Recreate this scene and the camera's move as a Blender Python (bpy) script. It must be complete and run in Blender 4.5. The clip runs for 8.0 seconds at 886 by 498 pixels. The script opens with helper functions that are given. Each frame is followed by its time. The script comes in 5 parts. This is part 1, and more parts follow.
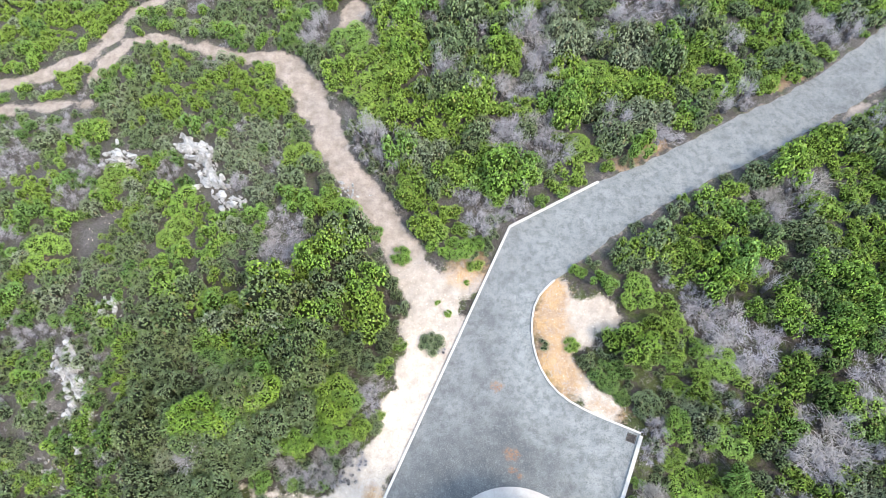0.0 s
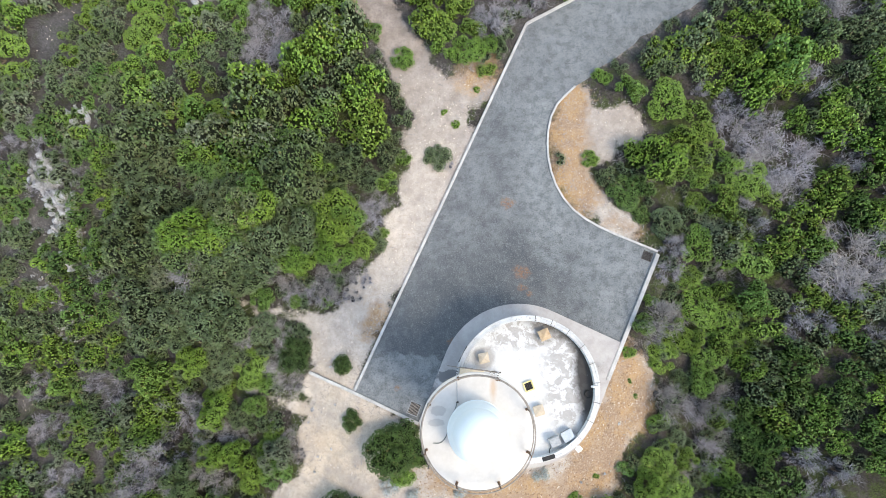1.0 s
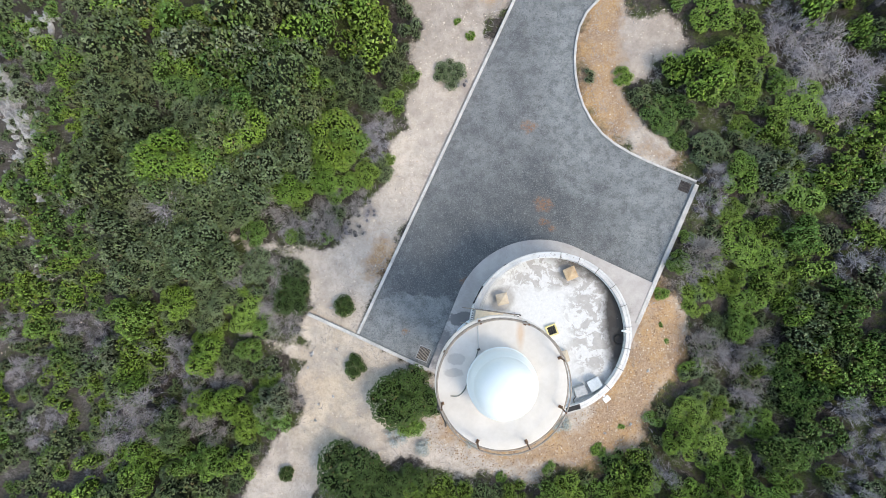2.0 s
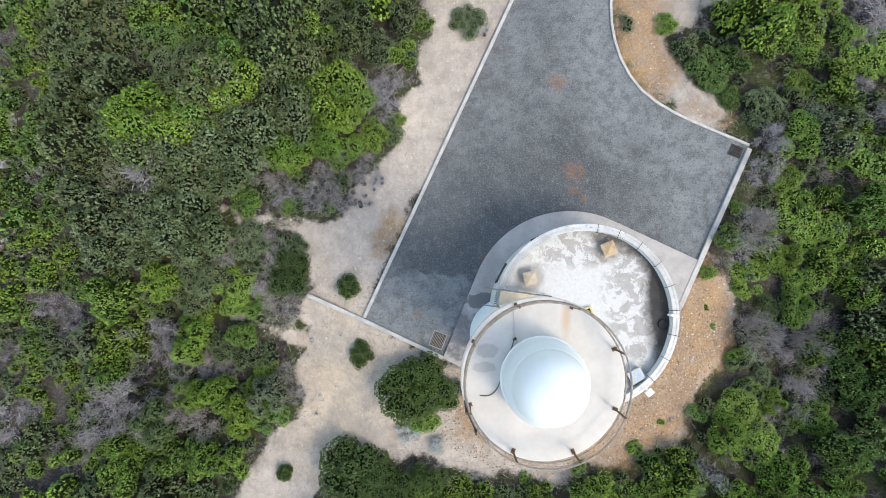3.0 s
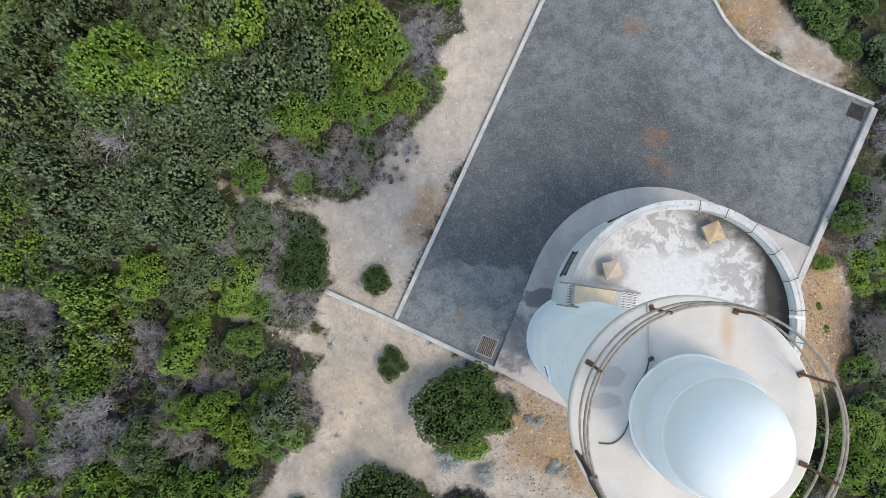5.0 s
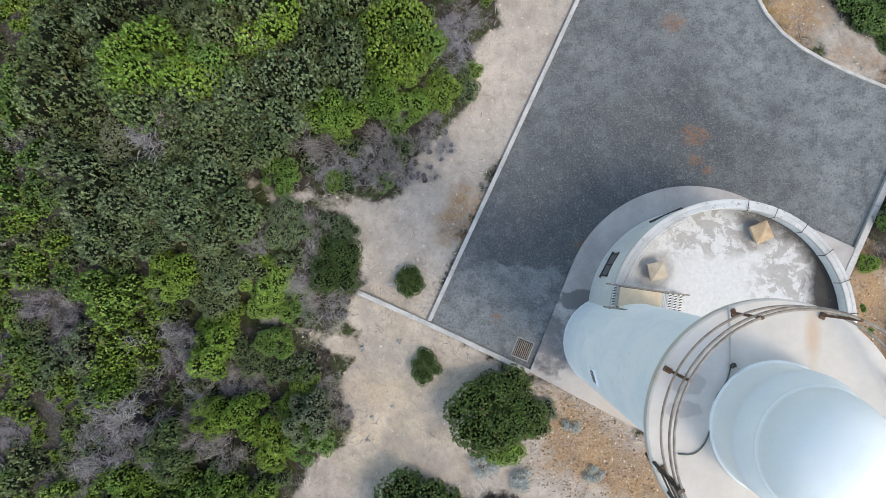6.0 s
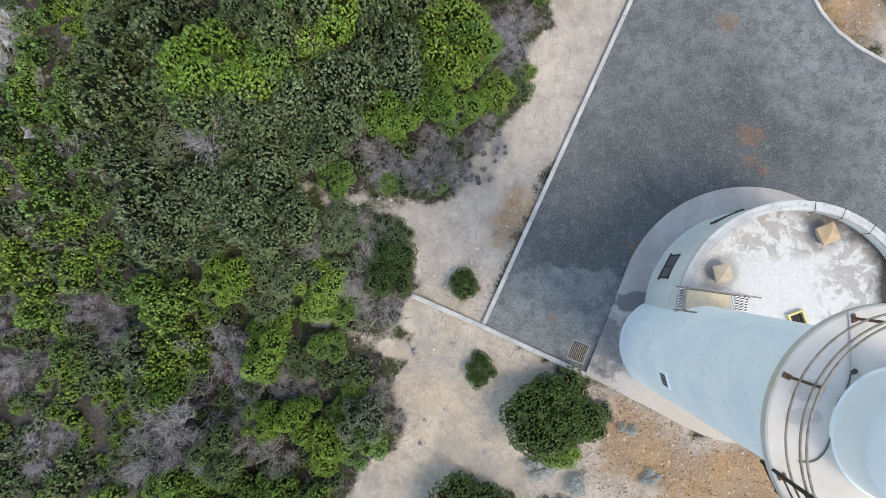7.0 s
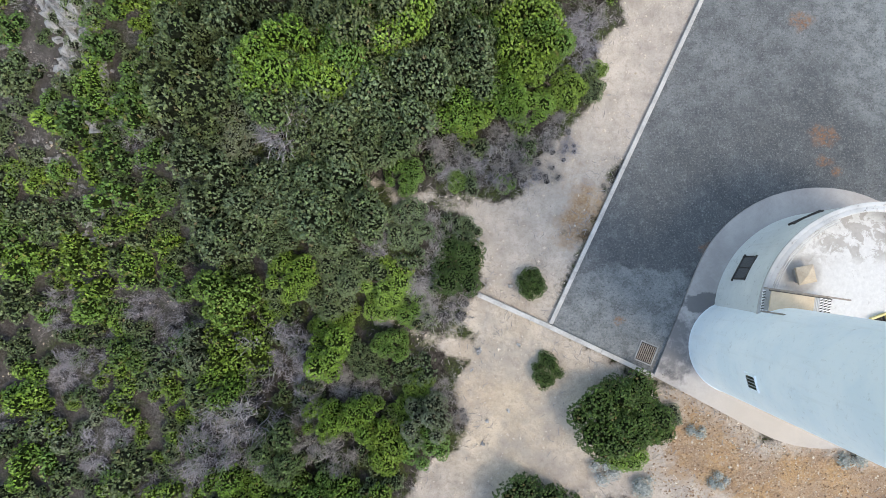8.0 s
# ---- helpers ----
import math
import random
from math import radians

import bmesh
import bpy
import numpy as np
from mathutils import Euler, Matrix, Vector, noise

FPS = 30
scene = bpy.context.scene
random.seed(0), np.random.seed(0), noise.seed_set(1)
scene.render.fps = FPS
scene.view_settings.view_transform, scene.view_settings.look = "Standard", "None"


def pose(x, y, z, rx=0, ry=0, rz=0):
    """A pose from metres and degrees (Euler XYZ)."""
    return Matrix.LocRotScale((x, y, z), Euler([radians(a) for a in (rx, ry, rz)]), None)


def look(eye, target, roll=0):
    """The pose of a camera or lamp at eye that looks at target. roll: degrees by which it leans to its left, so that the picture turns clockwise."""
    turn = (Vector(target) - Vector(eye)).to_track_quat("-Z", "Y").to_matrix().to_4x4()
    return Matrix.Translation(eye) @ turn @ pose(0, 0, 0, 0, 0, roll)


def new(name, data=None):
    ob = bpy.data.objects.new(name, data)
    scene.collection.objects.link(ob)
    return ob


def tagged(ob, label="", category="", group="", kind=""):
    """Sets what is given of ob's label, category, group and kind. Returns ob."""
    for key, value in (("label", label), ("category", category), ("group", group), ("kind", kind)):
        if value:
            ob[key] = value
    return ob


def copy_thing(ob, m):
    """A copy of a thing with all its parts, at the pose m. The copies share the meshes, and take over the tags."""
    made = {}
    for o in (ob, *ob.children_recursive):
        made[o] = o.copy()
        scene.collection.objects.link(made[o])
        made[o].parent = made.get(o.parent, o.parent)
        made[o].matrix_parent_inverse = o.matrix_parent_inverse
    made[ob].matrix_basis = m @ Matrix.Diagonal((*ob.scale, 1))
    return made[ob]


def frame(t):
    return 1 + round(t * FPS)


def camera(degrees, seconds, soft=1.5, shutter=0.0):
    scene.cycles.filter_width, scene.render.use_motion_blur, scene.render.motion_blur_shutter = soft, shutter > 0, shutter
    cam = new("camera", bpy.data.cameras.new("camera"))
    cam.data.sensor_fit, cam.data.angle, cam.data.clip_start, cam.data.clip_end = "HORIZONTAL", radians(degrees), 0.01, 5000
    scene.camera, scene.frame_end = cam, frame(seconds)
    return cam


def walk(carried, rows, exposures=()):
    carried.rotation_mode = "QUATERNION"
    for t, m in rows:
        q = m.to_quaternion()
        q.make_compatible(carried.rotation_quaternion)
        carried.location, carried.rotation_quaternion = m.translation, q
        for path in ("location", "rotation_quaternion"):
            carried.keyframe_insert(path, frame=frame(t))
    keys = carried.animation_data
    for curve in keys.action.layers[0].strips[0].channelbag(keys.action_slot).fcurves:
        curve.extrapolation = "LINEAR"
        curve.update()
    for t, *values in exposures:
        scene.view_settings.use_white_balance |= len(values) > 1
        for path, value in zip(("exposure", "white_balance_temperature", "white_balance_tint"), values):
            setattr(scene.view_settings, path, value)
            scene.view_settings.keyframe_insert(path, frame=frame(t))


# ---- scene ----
cam = camera(70.5, 8.0, 0.65)
PATH = [
    (0, (-0.22, -2.401, 37.423), (-0.24, -1.536, 35.62), -1.8),
    (0.2, (-0.274, -1.933, 36.964), (-0.288, -1.237, 35.089), -2.2),
    (0.5, (-0.379, -1.755, 36.021), (-0.404, -1.237, 34.089), -2.9),
    (1, (-0.571, -1.785, 34.275), (-0.601, -1.463, 32.301), -5.6),
    (1.5, (-0.852, -1.815, 32.482), (-0.885, -1.609, 30.493), -9.2),
    (2.8, (-1.717, -1.951, 27.808), (-1.758, -1.862, 25.811), -24.7),
    (3, (-1.869, -1.969, 27.087), (-1.912, -1.889, 25.089), -28.2),
    (3.5, (-2.331, -2.021, 25.273), (-2.376, -1.955, 23.274), -34.4),
    (4, (-2.788, -2.058, 23.667), (-2.837, -1.997, 21.669), -38.7),
    (4.5, (-3.177, -2.077, 22.61), (-3.229, -2.016, 20.611), -40.5),
    (6, (-4.668, -2.035, 21.538), (-4.734, -1.975, 19.541), -47.7),
    (6.5, (-5.497, -2.0, 21.577), (-5.565, -1.941, 19.579), -49.0),
    (7, (-6.453, -1.922, 21.485), (-6.525, -1.864, 19.487), -51.4),
    (7.5, (-7.465, -1.949, 21.434), (-7.545, -1.892, 19.436), -55.0),
    (8, (-8.554, -1.951, 21.382), (-8.642, -1.894, 19.384), -56.8),
]
EXPOSURES = [(0.0, 2.36, 7850, 9), (1.0, 1.72, 7850, 9), (3.0, 1.48, 7850, 9), (4.5, 1.28, 7850, 9), (6.0, 1.23, 7850, 9), (8.0, 1.44, 7850, 9)]
walk(cam, [(t, look(eye, target, roll)) for t, eye, target, roll in PATH], EXPOSURES)

# ---- light: bright haze, a veiled sun from the south-east ----
SUN_AZIMUTH, SUN_ELEVATION = 128.0, 52.0
world = bpy.data.worlds.new("world")
scene.world = world
world.use_nodes = True
wn = world.node_tree
sky = wn.nodes.new("ShaderNodeTexSky")
sky.sky_type = "NISHITA"
sky.sun_disc = False
sky.sun_elevation, sky.sun_rotation = radians(SUN_ELEVATION), radians(SUN_AZIMUTH)
sky.dust_density, sky.air_density, sky.ozone_density = 1.2, 1.2, 0.8
wn.links.new(sky.outputs[0], wn.nodes["Background"].inputs[0])
wn.nodes["Background"].inputs[1].default_value = 0.15
sun_data = bpy.data.lights.new("sun", "SUN")
sun_data.energy, sun_data.angle, sun_data.color = 0.62, radians(15), (1.0, 0.95, 0.88)
sun = new("sun", sun_data)
az, el = radians(SUN_AZIMUTH), radians(SUN_ELEVATION)
sun_way = Vector((math.sin(az) * math.cos(el), math.cos(az) * math.cos(el), math.sin(el)))
sun.matrix_world = look(sun_way * 60, (0, 0, 0))


# ---- materials ----
class Nodes:
    """A small wrapper that strings shader nodes together."""

    def __init__(self, name):
        self.mat = bpy.data.materials.new(name)
        self.mat.use_nodes = True
        self.tree = self.mat.node_tree
        self.bsdf = self.tree.nodes["Principled BSDF"]
        self.place = self.tree.nodes.new("ShaderNodeNewGeometry").outputs["Position"]

    def put(self, socket, value):
        if isinstance(value, bpy.types.NodeSocket):
            self.tree.links.new(value, socket)
        elif isinstance(value, tuple) and len(value) == 3:
            socket.default_value = (*value, 1.0)
        else:
            socket.default_value = value

    def noise(self, scale, detail=4.0, rough=0.6, where=None, warp=0.0):
        n = self.tree.nodes.new("ShaderNodeTexNoise")
        self.put(n.inputs["Vector"], where or self.place)
        n.inputs["Scale"].default_value, n.inputs["Detail"].default_value = scale, detail
        n.inputs["Roughness"].default_value, n.inputs["Distortion"].default_value = rough, warp
        return n.outputs["Fac"]

    def cells(self, scale):
        n = self.tree.nodes.new("ShaderNodeTexVoronoi")
        self.put(n.inputs["Vector"], self.place)
        n.inputs["Scale"].default_value = scale
        return n.outputs["Distance"], n.outputs["Color"]

    def step(self, value, low, high, a=0.0, b=1.0):
        n = self.tree.nodes.new("ShaderNodeMapRange")
        self.put(n.inputs[0], value)
        for k, v in enumerate((low, high, a, b)):
            n.inputs[k + 1].default_value = v
        return n.outputs[0]

    def math(self, kind, a, b=0.0):
        n = self.tree.nodes.new("ShaderNodeMath")
        n.operation = kind
        self.put(n.inputs[0], a), self.put(n.inputs[1], b)
        return n.outputs[0]

    def mix(self, fac, a, b, kind="MIX"):
        n = self.tree.nodes.new("ShaderNodeMix")
        n.data_type, n.blend_type = "RGBA", kind
        self.put(n.inputs[0], fac), self.put(n.inputs[6], a), self.put(n.inputs[7], b)
        return n.outputs[2]

    def spot(self, x, y, rx, ry, wobble=0.5, scale=1.2, soft=0.35):
        """A stain with a ragged outline round (x, y): 1 inside, 0 outside."""
        sep = self.tree.nodes.new("ShaderNodeSeparateXYZ")
        self.put(sep.inputs[0], self.place)
        u = self.math("DIVIDE", self.math("SUBTRACT", sep.outputs[0], x), rx)
        v = self.math("DIVIDE", self.math("SUBTRACT", sep.outputs[1], y), ry)
        d = self.math("SQRT", self.math("ADD", self.math("MULTIPLY", u, u), self.math("MULTIPLY", v, v)))
        d = self.math("ADD", d, self.math("MULTIPLY", self.math("SUBTRACT", self.noise(scale, 5), 0.5), wobble * 2))
        return self.step(d, 1.0 + soft, 1.0 - soft)

    def attribute(self, name):
        n = self.tree.nodes.new("ShaderNodeAttribute")
        n.attribute_name = name
        return n

    def done(self, colour, rough=0.7, bump=None, height=0.01, metal=0.0, gloss=None):
        self.put(self.bsdf.inputs["Base Color"], colour)
        self.put(self.bsdf.inputs["Roughness"], rough)
        self.bsdf.inputs["Metallic"].default_value = metal
        if gloss is not None:
            self.bsdf.inputs["Specular IOR Level"].default_value = gloss
        if bump is not None:
            n = self.tree.nodes.new("ShaderNodeBump")
            n.inputs["Distance"].default_value = height
            self.put(n.inputs["Height"], bump)
            self.tree.links.new(n.outputs[0], self.bsdf.inputs["Normal"])
        return self.mat


def plain(name, a, b, scale=3.0, rough=0.6, metal=0.0, height=0.003, gloss=None):
    """Two tones in two scales of noise, and a fine relief."""
    m = Nodes(name)
    both = m.math("ADD", m.math("MULTIPLY", m.noise(scale, 6), 0.6), m.math("MULTIPLY", m.noise(scale * 9, 4), 0.4))
    return m.done(m.mix(m.step(both, 0.38, 0.62), a, b), rough, m.noise(scale * 14), height, metal, gloss)


def make_asphalt():
    m = Nodes("asphalt")
    dist, chips = m.cells(38.0)
    tone = m.mix(m.step(m.noise(0.35, 5, 0.6), 0.38, 0.6), (0.105, 0.114, 0.120), (0.190, 0.204, 0.210))
    tone = m.mix(m.step(m.noise(0.9, 6, 0.75), 0.46, 0.58, 0.0, 0.6), tone, (0.190, 0.203, 0.208))
    bleach = m.math("MAXIMUM", m.spot(-3.1, -3.35, 2.7, 1.5, 0.5, 1.3, 0.05), m.spot(8.7, 2.2, 2.3, 3.4, 0.7, 0.8, 0.3))
    bleach = m.math("MAXIMUM", bleach, m.spot(5.0, 8.6, 1.6, 5.6, 0.6, 0.8, 0.3))
    bleach = m.math("MAXIMUM", bleach, m.math("MULTIPLY", m.spot(14.0, 20.0, 16.0, 8.0, 0.2, 0.6, 0.3), 0.7))
    # Damp ground and the building's soft shadow, painted as one dark patch.
    damp_and_shadow = m.math("MAXIMUM", m.spot(-1.6, -0.5, 2.9, 3.4, 0.45, 0.7, 0.4), m.spot(2.6, 2.2, 3.8, 2.0, 0.5, 0.7, 0.6))
    tone = m.mix(m.math("MULTIPLY", damp_and_shadow, 0.6), tone, (0.046, 0.054, 0.061))
    tone = m.mix(m.math("MULTIPLY", bleach, 0.8), tone, m.mix(m.step(m.noise(1.3, 6, 0.7), 0.4, 0.6), (0.18, 0.198, 0.205), (0.25, 0.27, 0.272)))
    tone = m.mix(m.step(m.noise(2.0, 8, 0.75), 0.47, 0.58, 0.0, 0.6), tone, (0.080, 0.087, 0.094))
    tone = m.mix(m.step(m.noise(3.1, 7, 0.75), 0.52, 0.66, 0.0, 0.4), tone, (0.235, 0.250, 0.255))
    tone = m.mix(m.step(m.noise(13.0, 4, 0.75), 0.52, 0.64, 0.0, 0.6), tone, (0.045, 0.048, 0.053))
    tone = m.mix(m.step(m.noise(15.0, 4, 0.75), 0.54, 0.66, 0.0, 0.55), tone, (0.30, 0.31, 0.32))
    tone = m.mix(m.step(chips, 0.8, 0.97, 0.0, 0.3), tone, (0.36, 0.37, 0.375))
    rust = None
    for x, y, r in ((3.2, 2.5, 0.34), (3.2, 1.66, 0.2), (2.5, 6.4, 0.3), (3.65, 1.3, 0.14), (-3.55, -3.74, 0.15), (-0.6, -1.3, 0.2)):
        one = m.spot(x, y, r * 1.3, r, 1.6, 3.5, 0.3)
        rust = one if rust is None else m.math("MAXIMUM", rust, one)
    tone = m.mix(m.math("MULTIPLY", rust, m.step(m.noise(7.0, 6, 0.8), 0.42, 0.58, 0.0, 0.85)), tone, (0.25, 0.125, 0.065))
    return m.done(tone, 0.85, m.math("ADD", m.noise(30, 5, 0.8), dist), 0.02, gloss=0.3)


def make_apron():
    m = Nodes("apron_concrete")
    tone = m.mix(m.step(m.noise(0.9, 6, 0.7), 0.38, 0.62), (0.33, 0.31, 0.30), (0.42, 0.40, 0.385))
    tone = m.mix(m.step(m.noise(14, 5, 0.8), 0.5, 0.75, 0.0, 0.35), tone, (0.24, 0.23, 0.22))
    tan = m.spot(1.2, -7.0, 2.6, 1.2, 0.3, 0.8, 0.5)
    tone = m.mix(m.math("MULTIPLY", tan, 0.7), tone, (0.46, 0.41, 0.36))
    dark = m.math("MAXIMUM", m.math("MULTIPLY", m.spot(-1.75, -4.5, 0.7, 1.2, 0.7, 2.2, 0.12), m.step(m.noise(2.6, 6, 0.7), 0.36, 0.52, 0.35, 1.0)), m.spot(-0.9, -3.1, 0.7, 0.32, 0.8, 2.6, 0.08))
    tone = m.mix(m.math("MULTIPLY", dark, 0.8), tone, (0.11, 0.11, 0.115))
    return m.done(tone, 0.85, m.noise(30, 5), 0.004, gloss=0.25)


def make_ground():
    m = Nodes("ground")
    sep = m.tree.nodes.new("ShaderNodeSeparateColor")
    m.put(sep.inputs[0], m.attribute("cover").outputs["Color"])
    fine, mid = m.noise(24, 6, 0.8), m.noise(1.4, 6, 0.65)
    ragged = m.math("MULTIPLY", m.math("SUBTRACT", m.noise(2.2, 7, 0.75), 0.5), 1.3)
    dist, chips = m.cells(16.0)
    sand = m.mix(m.step(mid, 0.35, 0.65), (0.39, 0.345, 0.30), (0.545, 0.49, 0.435))
    sand = m.mix(m.math("MULTIPLY", m.spot(-7.0, -6.9, 2.3, 3.2, 0.6, 0.9, 0.6), 0.8), sand, m.mix(m.step(mid, 0.4, 0.6), (0.50, 0.405, 0.30), (0.63, 0.53, 0.40)))
    sand = m.mix(m.step(fine, 0.5, 0.72, 0.0, 0.6), sand, (0.25, 0.205, 0.165))
    sand = m.mix(m.step(m.noise(0.45, 6, 0.7), 0.5, 0.62, 0.0, 0.55), sand, (0.36, 0.325, 0.295))
    sand = m.mix(m.step(m.noise(5.0, 6, 0.8), 0.5, 0.7, 0.0, 0.6), sand, (0.25, 0.205, 0.18))
    xyz = m.tree.nodes.new("ShaderNodeSeparateXYZ")
    m.put(xyz.inputs[0], m.place)
    earth = m.mix(m.step(mid, 0.35, 0.65), (0.205, 0.170, 0.145), (0.34, 0.285, 0.25))
    earth = m.mix(m.step(m.noise(9.0, 6, 0.8), 0.48, 0.66, 0.0, 0.6), earth, (0.14, 0.115, 0.10))
    sand = m.mix(m.step(m.math("ADD", xyz.outputs[1], m.math("MULTIPLY", ragged, 3.0)), 5.0, 18.0, 0.0, 0.92), sand, earth)
    rusty = m.mix(m.step(m.noise(0.6, 5, 0.7), 0.42, 0.58), m.mix(m.step(fine, 0.42, 0.6), (0.22, 0.135, 0.085), (0.36, 0.25, 0.165)), m.mix(m.step(fine, 0.4, 0.62), (0.33, 0.182, 0.076), (0.47, 0.315, 0.165)))
    rusty = m.mix(m.step(chips, 0.6, 0.9, 0.0, 0.6), rusty, (0.46, 0.38, 0.29))
    rusty = m.mix(m.step(m.noise(11, 5, 0.8), 0.5, 0.7, 0.0, 0.6), rusty, (0.15, 0.10, 0.07))
    rusty = m.mix(m.step(m.noise(0.9, 6, 0.7), 0.47, 0.64, 0.0, 0.35), rusty, (0.42, 0.32, 0.23))
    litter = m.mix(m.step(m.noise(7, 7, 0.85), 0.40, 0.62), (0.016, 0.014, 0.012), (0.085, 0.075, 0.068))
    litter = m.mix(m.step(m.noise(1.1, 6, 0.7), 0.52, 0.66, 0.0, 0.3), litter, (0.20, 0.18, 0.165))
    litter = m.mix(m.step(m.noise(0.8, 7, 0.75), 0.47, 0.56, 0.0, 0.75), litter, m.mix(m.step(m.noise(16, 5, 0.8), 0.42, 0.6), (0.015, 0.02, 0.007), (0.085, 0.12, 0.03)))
    twiggy = m.mix(m.step(m.noise(12, 7, 0.85), 0.42, 0.6), (0.035, 0.033, 0.032), (0.15, 0.143, 0.145))
    slope = m.math("MAXIMUM", m.step(xyz.outputs[0], -17.5, -19.5), m.step(xyz.outputs[1], 12.0, 16.0))
    litter = m.mix(m.math("MULTIPLY", slope, m.step(m.noise(0.5, 5, 0.7), 0.4, 0.6, 0.3, 0.9)), litter, twiggy)
    stone = m.mix(m.step(m.noise(4, 7, 0.85), 0.35, 0.7), (0.05, 0.047, 0.046), (0.15, 0.143, 0.14))
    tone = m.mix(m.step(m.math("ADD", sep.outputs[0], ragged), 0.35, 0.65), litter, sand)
    tone = m.mix(m.step(m.math("ADD", sep.outputs[1], ragged), 0.25, 0.7, 0.0, 0.9), tone, rusty)
    tone = m.mix(m.step(m.math("ADD", sep.outputs[2], ragged), 0.35, 0.75, 0.0, 0.85), tone, stone)
    return m.done(tone, 0.95, m.math("ADD", fine, m.math("MULTIPLY", mid, 3.0)), 0.04, gloss=0.15)


def make_roof():
    m = Nodes("roof_screed")
    fine = m.noise(9, 6, 0.75)
    tone = m.mix(m.step(fine, 0.35, 0.7), (0.48, 0.48, 0.475), (0.58, 0.58, 0.57))
    dirt = m.spot(5.2, -2.7, 1.35, 2.8, 0.7, 1.3, 0.25)
    dirt = m.math("MAXIMUM", dirt, m.spot(3.4, -0.95, 2.4, 0.75, 0.6, 1.6, 0.25))
    dirt = m.math("MAXIMUM", dirt, m.math("MULTIPLY", m.spot(1.5, -1.1, 0.9, 0.7, 0.8, 1.8, 0.4), 0.6))
    dirt = m.math("MULTIPLY", dirt, m.step(m.noise(2.1, 8, 0.68, warp=0.4), 0.475, 0.51))
    tone = m.mix(m.math("MULTIPLY", dirt, 0.65), tone, m.mix(m.noise(5.0, 5), (0.15, 0.135, 0.122), (0.36, 0.335, 0.305)))
    for x, y in ((3.92, -1.0), (0.93, -2.12)):
        ring = m.spot(x, y, 0.56, 0.56, 0.3, 2.5, 0.2)
        tone = m.mix(m.math("MULTIPLY", ring, 0.45), tone, (0.15, 0.13, 0.11))
    # Damp and parapet shade together, painted dark along the east edge.
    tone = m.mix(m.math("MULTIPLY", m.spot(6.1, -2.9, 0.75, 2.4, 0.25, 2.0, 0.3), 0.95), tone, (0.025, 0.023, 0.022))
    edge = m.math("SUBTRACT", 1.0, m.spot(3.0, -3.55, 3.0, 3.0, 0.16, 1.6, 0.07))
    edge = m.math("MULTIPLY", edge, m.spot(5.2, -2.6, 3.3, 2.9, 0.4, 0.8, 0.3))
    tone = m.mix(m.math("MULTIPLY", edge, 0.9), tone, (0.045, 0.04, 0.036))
    tone = m.mix(m.step(m.noise(3.6, 5, 0.8), 0.61, 0.67, 0.0, 0.6), tone, (0.27, 0.26, 0.25))
    return m.done(tone, 0.8, fine, 0.006, gloss=0.3)


def make_gallery():
    m = Nodes("gallery_floor")
    tone = m.mix(m.step(m.noise(2.0, 6, 0.7), 0.35, 0.65), (0.49, 0.465, 0.435), (0.56, 0.535, 0.505))
    wet = m.math("MAXIMUM", m.spot(-1.1, -3.88, 0.27, 0.17, 0.5, 5.0, 0.1), m.spot(-1.18, -4.28, 0.3, 0.13, 0.5, 5.0, 0.1))
    tone = m.mix(m.math("MULTIPLY", wet, 0.45), tone, (0.26, 0.245, 0.235))
    rust = m.math("MAXIMUM", m.spot(0.85, -3.1, 0.1, 0.4, 0.5, 3.0, 0.6), m.spot(-1.65, -3.6, 0.09, 0.2, 0.5, 4.0, 0.6))
    tone = m.mix(m.math("MULTIPLY", rust, 0.5), tone, (0.45, 0.26, 0.12))
    return m.done(tone, 0.75, m.noise(25, 5), 0.003, gloss=0.3)


def make_paint(name, a, b, streak=0.3):
    """White masonry paint with weather streaks that run down the wall."""
    m = Nodes(name)
    squash = m.tree.nodes.new("ShaderNodeMapping")
    m.put(squash.inputs["Vector"], m.place)
    squash.inputs["Scale"].default_value = (3.0, 3.0, 0.25)
    runs = m.noise(1.5, 6, 0.7, squash.outputs[0])
    tone = m.mix(m.step(m.noise(0.8, 5), 0.4, 0.6), a, b)
    tone = m.mix(m.step(runs, 0.55, 0.8, 0.0, streak), tone, (0.45, 0.45, 0.44))
    tone = m.mix(m.step(m.noise(7.0, 6, 0.8), 0.57, 0.68, 0.0, streak * 1.3), tone, (0.22, 0.21, 0.20))
    return m.done(tone, 0.55, m.noise(18, 5), 0.003, gloss=0.4)


